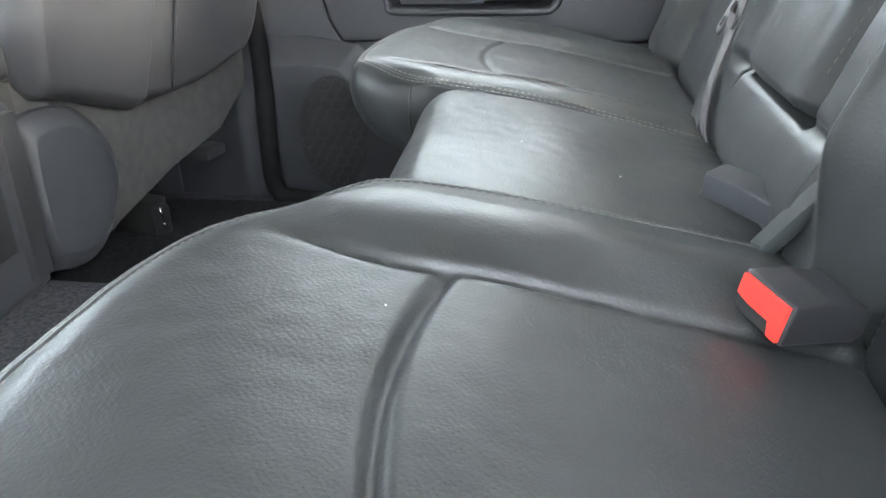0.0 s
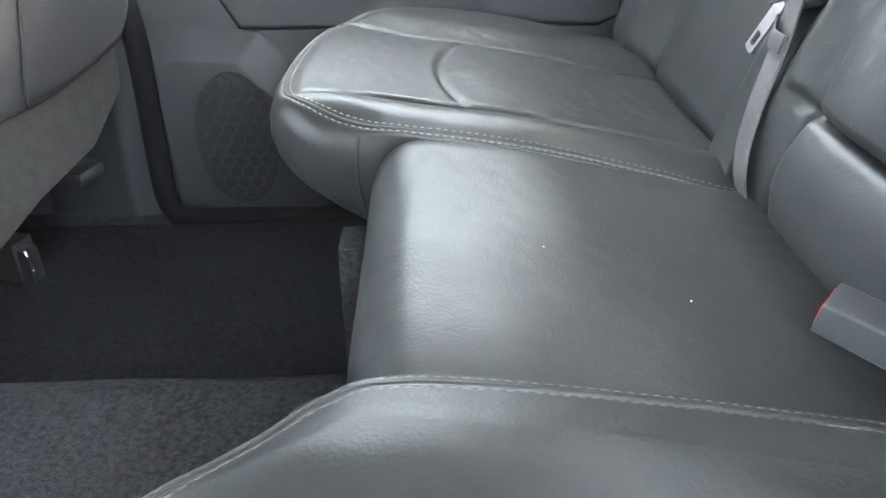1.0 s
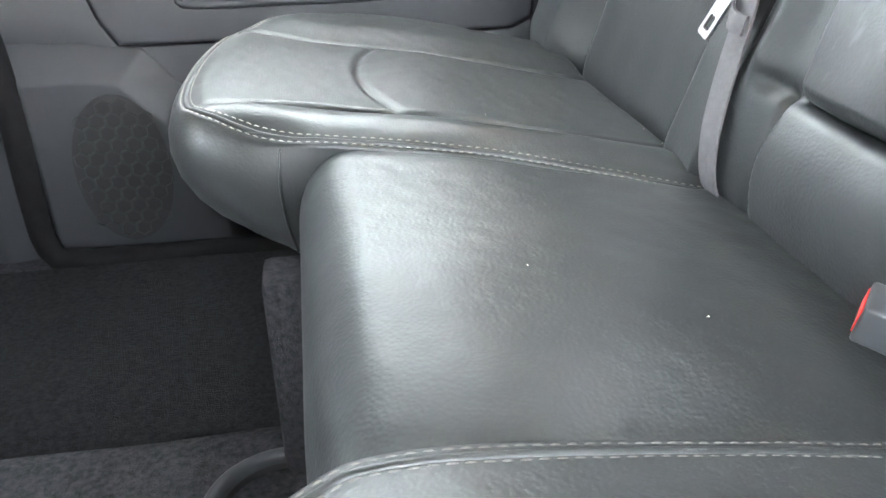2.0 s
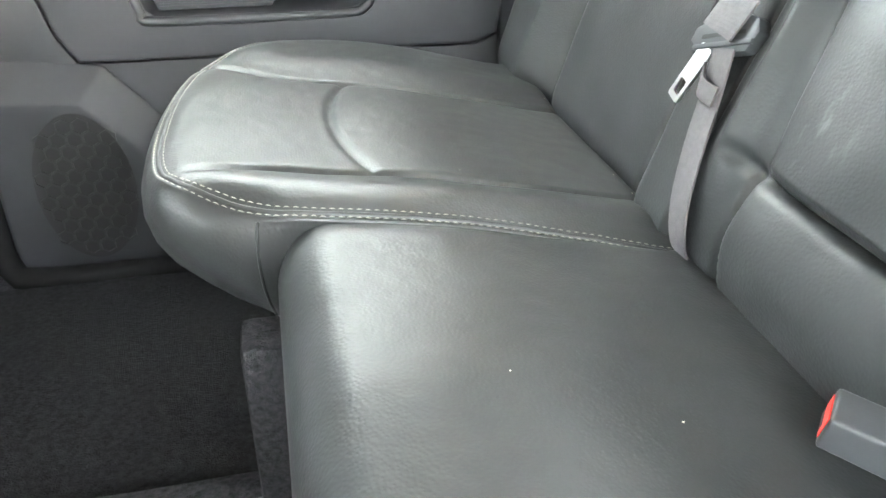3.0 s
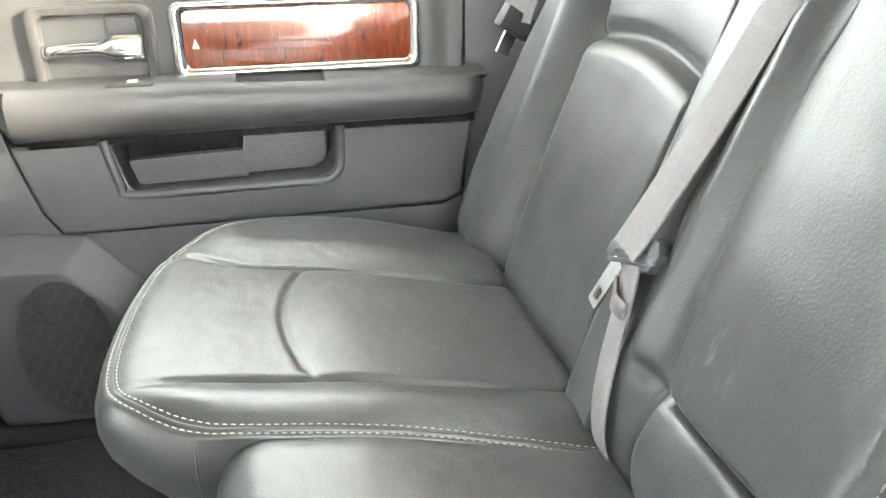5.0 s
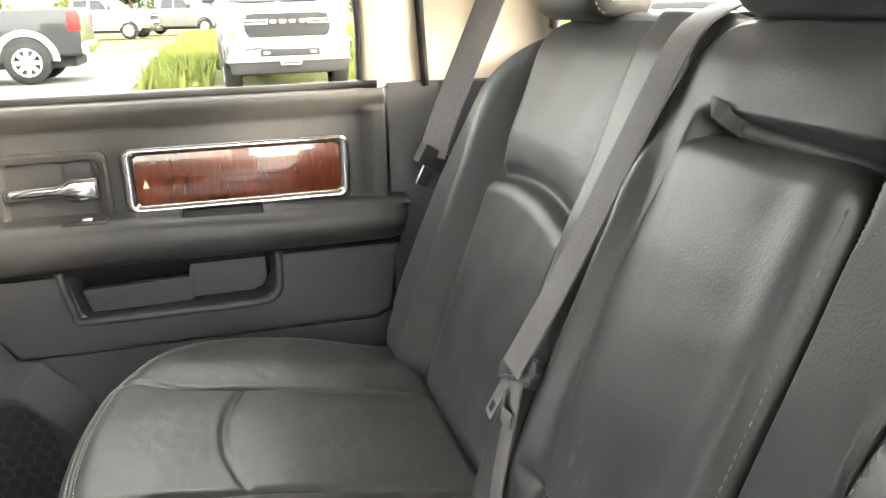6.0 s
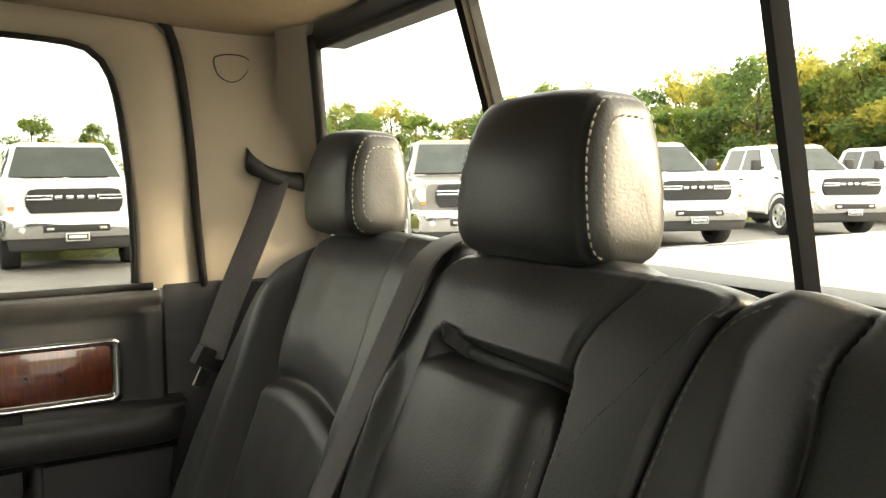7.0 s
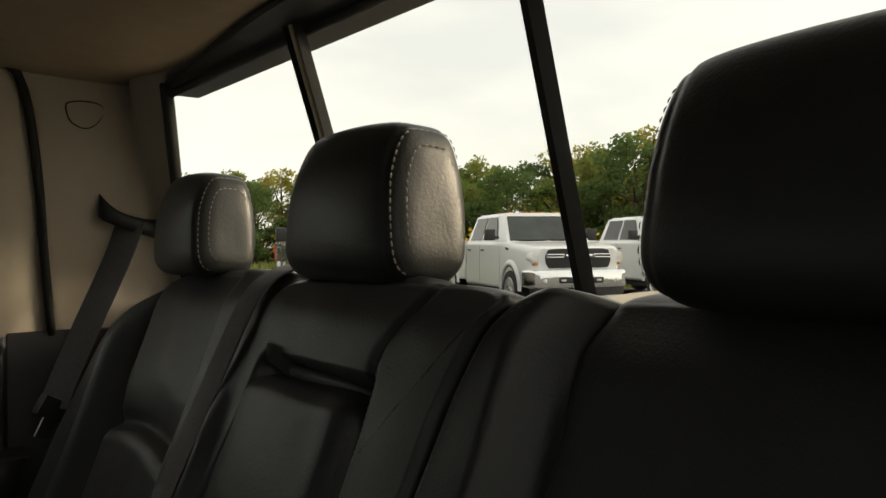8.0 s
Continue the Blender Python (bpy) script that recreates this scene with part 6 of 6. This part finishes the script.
        prism_part("hood_badge", [(1.08, 1.22), (1.08, 1.27), (1.26, 1.285), (1.26, 1.235)], "x", s * 0.998, s * 1.006, PLASTIC_DARK, root, bevel=0)
    # grille
    gr = prism_part("grille", [(-0.66, 0.98), (-0.67, 1.10), (-0.62, 1.225), (-0.50, 1.25), (0.50, 1.25), (0.62, 1.225), (0.67, 1.10), (0.66, 0.98), (0.60, 0.885), (-0.60, 0.885)], "y", -0.015, 0.10, PLASTIC_DARK, root, "black mesh grille with chrome bars", bevel=0.01)
    for x0, x1 in ((-0.65, -0.31), (0.31, 0.65)):
        for z in (1.075, 1.125):
            box_part("grille_bar", (x0, x1, -0.045, -0.012, z, z + 0.028), trim, gr, bevel=0.006)
    box_part("grille_bar", (-0.325, -0.305, -0.045, -0.012, 1.07, 1.158), trim, gr, bevel=0.004)
    box_part("grille_bar", (0.305, 0.325, -0.045, -0.012, 1.07, 1.158), trim, gr, bevel=0.004)
    for k in range(4):
        x = -0.225 + k * 0.15
        box_part("emblem_block", (x - 0.05, x + 0.05, -0.05, -0.012, 1.085, 1.145), trim, gr, bevel=0.012)
    for z in (0.92, 0.96, 1.0, 1.04, 1.175, 1.205):
        box_part("grille_slat", (-0.60, 0.60, -0.026, -0.012, z, z + 0.012), PLASTIC, gr, bevel=0)
    # bumper
    body_loft("bumper", [(-0.13, 0.84, 0.58, 0.80, 0.05), (-0.10, 0.93, 0.52, 0.845, 0.06), (0.05, 1.0, 0.50, 0.86, 0.06), (0.32, 1.02, 0.52, 0.85, 0.05)], trim if bright else paint, root)
    prism_part("bumper_opening", [(-0.46, 0.60), (-0.46, 0.715), (0.46, 0.715), (0.46, 0.60)], "y", -0.136, -0.06, PLASTIC_DARK, root, bevel=0.015)
    for s in (-1, 1):
        box_part("tow_hook", (s * 0.36 - 0.05, s * 0.36 + 0.05, -0.15, -0.12, 0.635, 0.675), STEEL, root, bevel=0.012)
    prism_part("air_dam", [(-0.90, 0.34), (-0.94, 0.52), (0.94, 0.52), (0.90, 0.34)], "y", -0.06, 0.2, PLASTIC_DARK, root, bevel=0.02)
    pl = box_part("front_plate", (-0.16, 0.16, -0.150, -0.138, 0.47, 0.585), PAINT_WHITE, root, "pale plate with dark frame", bevel=0.003)
    box_part("plate_frame", (-0.145, 0.145, -0.1525, -0.1505, 0.482, 0.573), PLASTIC_DARK, pl, bevel=0)
    box_part("plate_bar", (-0.12, 0.12, -0.1555, -0.153, 0.512, 0.555), PAINT_WHITE, pl, bevel=0)
    for k in range(5):
        x = (-0.52, -0.2, 0.0, 0.2, 0.52)[k]
        box_part("roof_lamp", (x - 0.05, x + 0.05, 2.22, 2.32, 2.0, 2.04), LAMP_AMBER, root, bevel=0.012)
    box_part("underbody", (-0.75, 0.75, 0.3, 5.9, 0.30, 0.60), RUBBER, root, bevel=0)
    box_part("rear_bumper", (-0.98, 0.98, 6.06, 6.20, 0.55, 0.75), trim, root, bevel=0.03)
    for s in (-1, 1):
        box_part("wiper", (s * 0.35 - 0.30, s * 0.35 + 0.30, 1.385, 1.405, 1.405, 1.42), RUBBER, root, bevel=0)
    return root


truck_a = pickup(PAINT_WHITE, "white heavy pickup with chrome grille facing the lot", flare=PLASTIC_DARK)
truck_a.location = (1.25, 12.55, GROUND)
white = pickup(PAINT_WHITE, "white crew-cab pickup with chrome bumper parked in a row")
white.matrix_world = pose(11.3, 9.72, GROUND, 0, 0, -22)
copy_thing(white, pose(15.78, 9.63, GROUND, 0, 0, -22))
copy_thing(white, pose(20.3, 9.5, GROUND, 0, 0, -22))
grey = pickup(PAINT_GREY, "grey crew-cab pickup parked in the row")
grey.matrix_world = pose(6.7, 9.9, GROUND, 0, 0, -22)
copy_thing(white, pose(5.4, 19.5, GROUND, 0, 0, -22))
copy_thing(white, pose(-2.6, 44, GROUND, 0, 0, 75))
copy_thing(grey, pose(1.2, 47, GROUND, 0, 0, 60))
black = pickup(PAINT_BLACK, "black pickup with pale wheel arches standing on the lane", flare=PAINT_WHITE)
black.matrix_world = pose(-3.4 - 5.05, 17.95, GROUND, 0, 0, -90)


# ---- trees ----
def tree(kind, seed, h, spread, leaf):
    rnd = random.Random(seed)
    root = thing("tree", (0, 0, 0), "broad leafy tree at the edge of the field", "tree", "tree line")
    trunk = [(0, 0, 0), (0.05 * h * rnd.uniform(-1, 1) * 0.5, 0, h * 0.25), (0.1 * rnd.uniform(-1, 1), 0.1 * rnd.uniform(-1, 1), h * 0.55), (0, 0, h * 0.8)]
    T = spline(trunk, 10, closed=False)
    tr = sweep("trunk", T, list(np.linspace(h * 0.028, h * 0.008, 10)), BARK, root, n=8)
    limbs = []
    for k in range(7):
        a, z = rnd.uniform(0, math.tau), rnd.uniform(0.25, 0.65) * h
        e = (math.cos(a) * spread * rnd.uniform(0.4, 0.8), math.sin(a) * spread * rnd.uniform(0.4, 0.8), z + h * rnd.uniform(0.1, 0.25))
        sweep("limb", spline([(0, 0, z), (e[0] * 0.5, e[1] * 0.5, z + (e[2] - z) * 0.35), e], 6, closed=False), list(np.linspace(h * 0.012, h * 0.004, 6)), BARK, tr, n=6)
        limbs.append(e)
    clumps = [(Vector(e), rnd.uniform(0.22, 0.36) * spread) for e in limbs]
    for k in range(62):
        a, u = rnd.uniform(0, math.tau), rnd.uniform(0.05, 0.97)
        r = spread * math.sqrt(max(0.05, 1 - ((u - 0.48) / 0.52) ** 2)) * rnd.uniform(0.25, 0.88)
        clumps.append((Vector((math.cos(a) * r, math.sin(a) * r, h * u)), rnd.uniform(0.14, 0.30) * spread))
    verts, faces = [], []
    for c, r in clumps:
        for k in range(110):
            v = Vector((rnd.gauss(0, 1), rnd.gauss(0, 1), rnd.gauss(0, 1))).normalized()
            p = c + Vector((v.x, v.y, v.z * 0.75)) * r * (0.55 + 0.5 * rnd.random())
            d = Vector((rnd.gauss(0, 1), rnd.gauss(0, 1), rnd.gauss(0, 1) + 0.6)).normalized()
            a = d.orthogonal().normalized() * rnd.uniform(0.6, 1.3) * leaf
            b = d.cross(a) * rnd.uniform(0.5, 0.9)
            i = len(verts)
            verts += [p - a, p - b * 0.7, p + a, p + b]
            faces.append((i, i + 1, i + 2, i + 3))
    surf("crown", verts, faces, LEAVES[kind], root, smooth=False)
    return root


rnd = random.Random(7)
protos = [tree(k % 4, 10 + k, 9.0, 3.7, 0.16) for k in range(5)]
spots = []
# wood edge that rises towards the rear of the truck, thin and far on the other side
for k in range(44):
    t = k / 43
    a = radians(12 + 78 * t)
    far = 62 - 8 * t + rnd.uniform(-5, 5)
    size = (0.72 + 0.25 * smooth(t, 0.30, 0.55) + 0.30 * smooth(t, 0.55, 0.85)) * rnd.uniform(0.85, 1.12)
    if 0.40 < t < 0.47:
        size *= 0.75
    spots.append((math.cos(math.pi / 2 - a) * far, math.sin(math.pi / 2 - a) * far, size))
for k in range(20):
    t = k / 19
    a = radians(35 + 58 * t)
    far = 72 + rnd.uniform(-3, 6)
    spots.append((math.cos(math.pi / 2 - a) * far, math.sin(math.pi / 2 - a) * far, (0.95 + 0.45 * t) * rnd.uniform(0.85, 1.1)))
for k in range(9):
    a = radians(-16 + 30 * k / 8)
    far = 85 + rnd.uniform(-6, 10)
    spots.append((math.sin(a) * far, math.cos(a) * far, rnd.uniform(0.7, 1.0)))
for k, (x, y, s) in enumerate(spots):
    m = pose(x, y, GROUND - 0.05, 0, 0, rnd.uniform(0, 360))
    p = protos[k % 5]
    if k < 5:
        p.matrix_world = m @ Matrix.Diagonal((s, s, s, 1))
    else:
        q = copy_thing(p, m)
        q.scale = (s * rnd.uniform(0.9, 1.2), s * rnd.uniform(0.9, 1.2), s)

# tall weeds on the field, one loose mass
verts, faces = [], []
fv, ff = [], []
for k in range(40000):
    if k < 26000:
        x, y = rnd.uniform(-1.2, 8), rnd.uniform(14.8, 26) if rnd.random() < 0.7 else rnd.uniform(14.8, 45)
    else:
        x, y = rnd.uniform(6, 52), rnd.uniform(14.8, 52)
    if 0.0 < x < 2.5 and y < 19.2:
        continue
    h = rnd.uniform(0.12, 0.48)
    a = rnd.uniform(0, math.tau)
    dx, dy = math.cos(a) * 0.07, math.sin(a) * 0.07
    lx, ly = rnd.uniform(-0.15, 0.15), rnd.uniform(-0.15, 0.15)
    i = len(verts)
    verts += [(x - dx, y - dy, GROUND - 0.03), (x + dx, y + dy, GROUND - 0.03), (x + lx, y + ly, GROUND + h)]
    faces.append((i, i + 1, i + 2))
weeds = surf("weeds", verts, faces, WEEDS, smooth=False)
tagged(weeds, "tall yellow-green weeds along the lot edge", "weeds", kind="stuff")
for k in range(900):
    x, y = rnd.choice(((14.5, 15.2), (19.5, 14.8), (24.0, 15.5), (10.2, 16.5)))
    x, y = x + rnd.gauss(0, 0.8), y + rnd.gauss(0, 0.5)
    z = GROUND + rnd.uniform(0.9, 1.75)
    i = len(fv)
    fv += [(x - 0.05, y, z), (x, y - 0.05, z + 0.04), (x + 0.05, y, z), (x, y + 0.05, z - 0.04)]
    ff.append((i, i + 1, i + 2, i + 3))
fl = surf("flowers", fv, ff, FLOWERS, smooth=False)
tagged(fl, "tall yellow flowers behind the parked row", "flowers", kind="stuff")
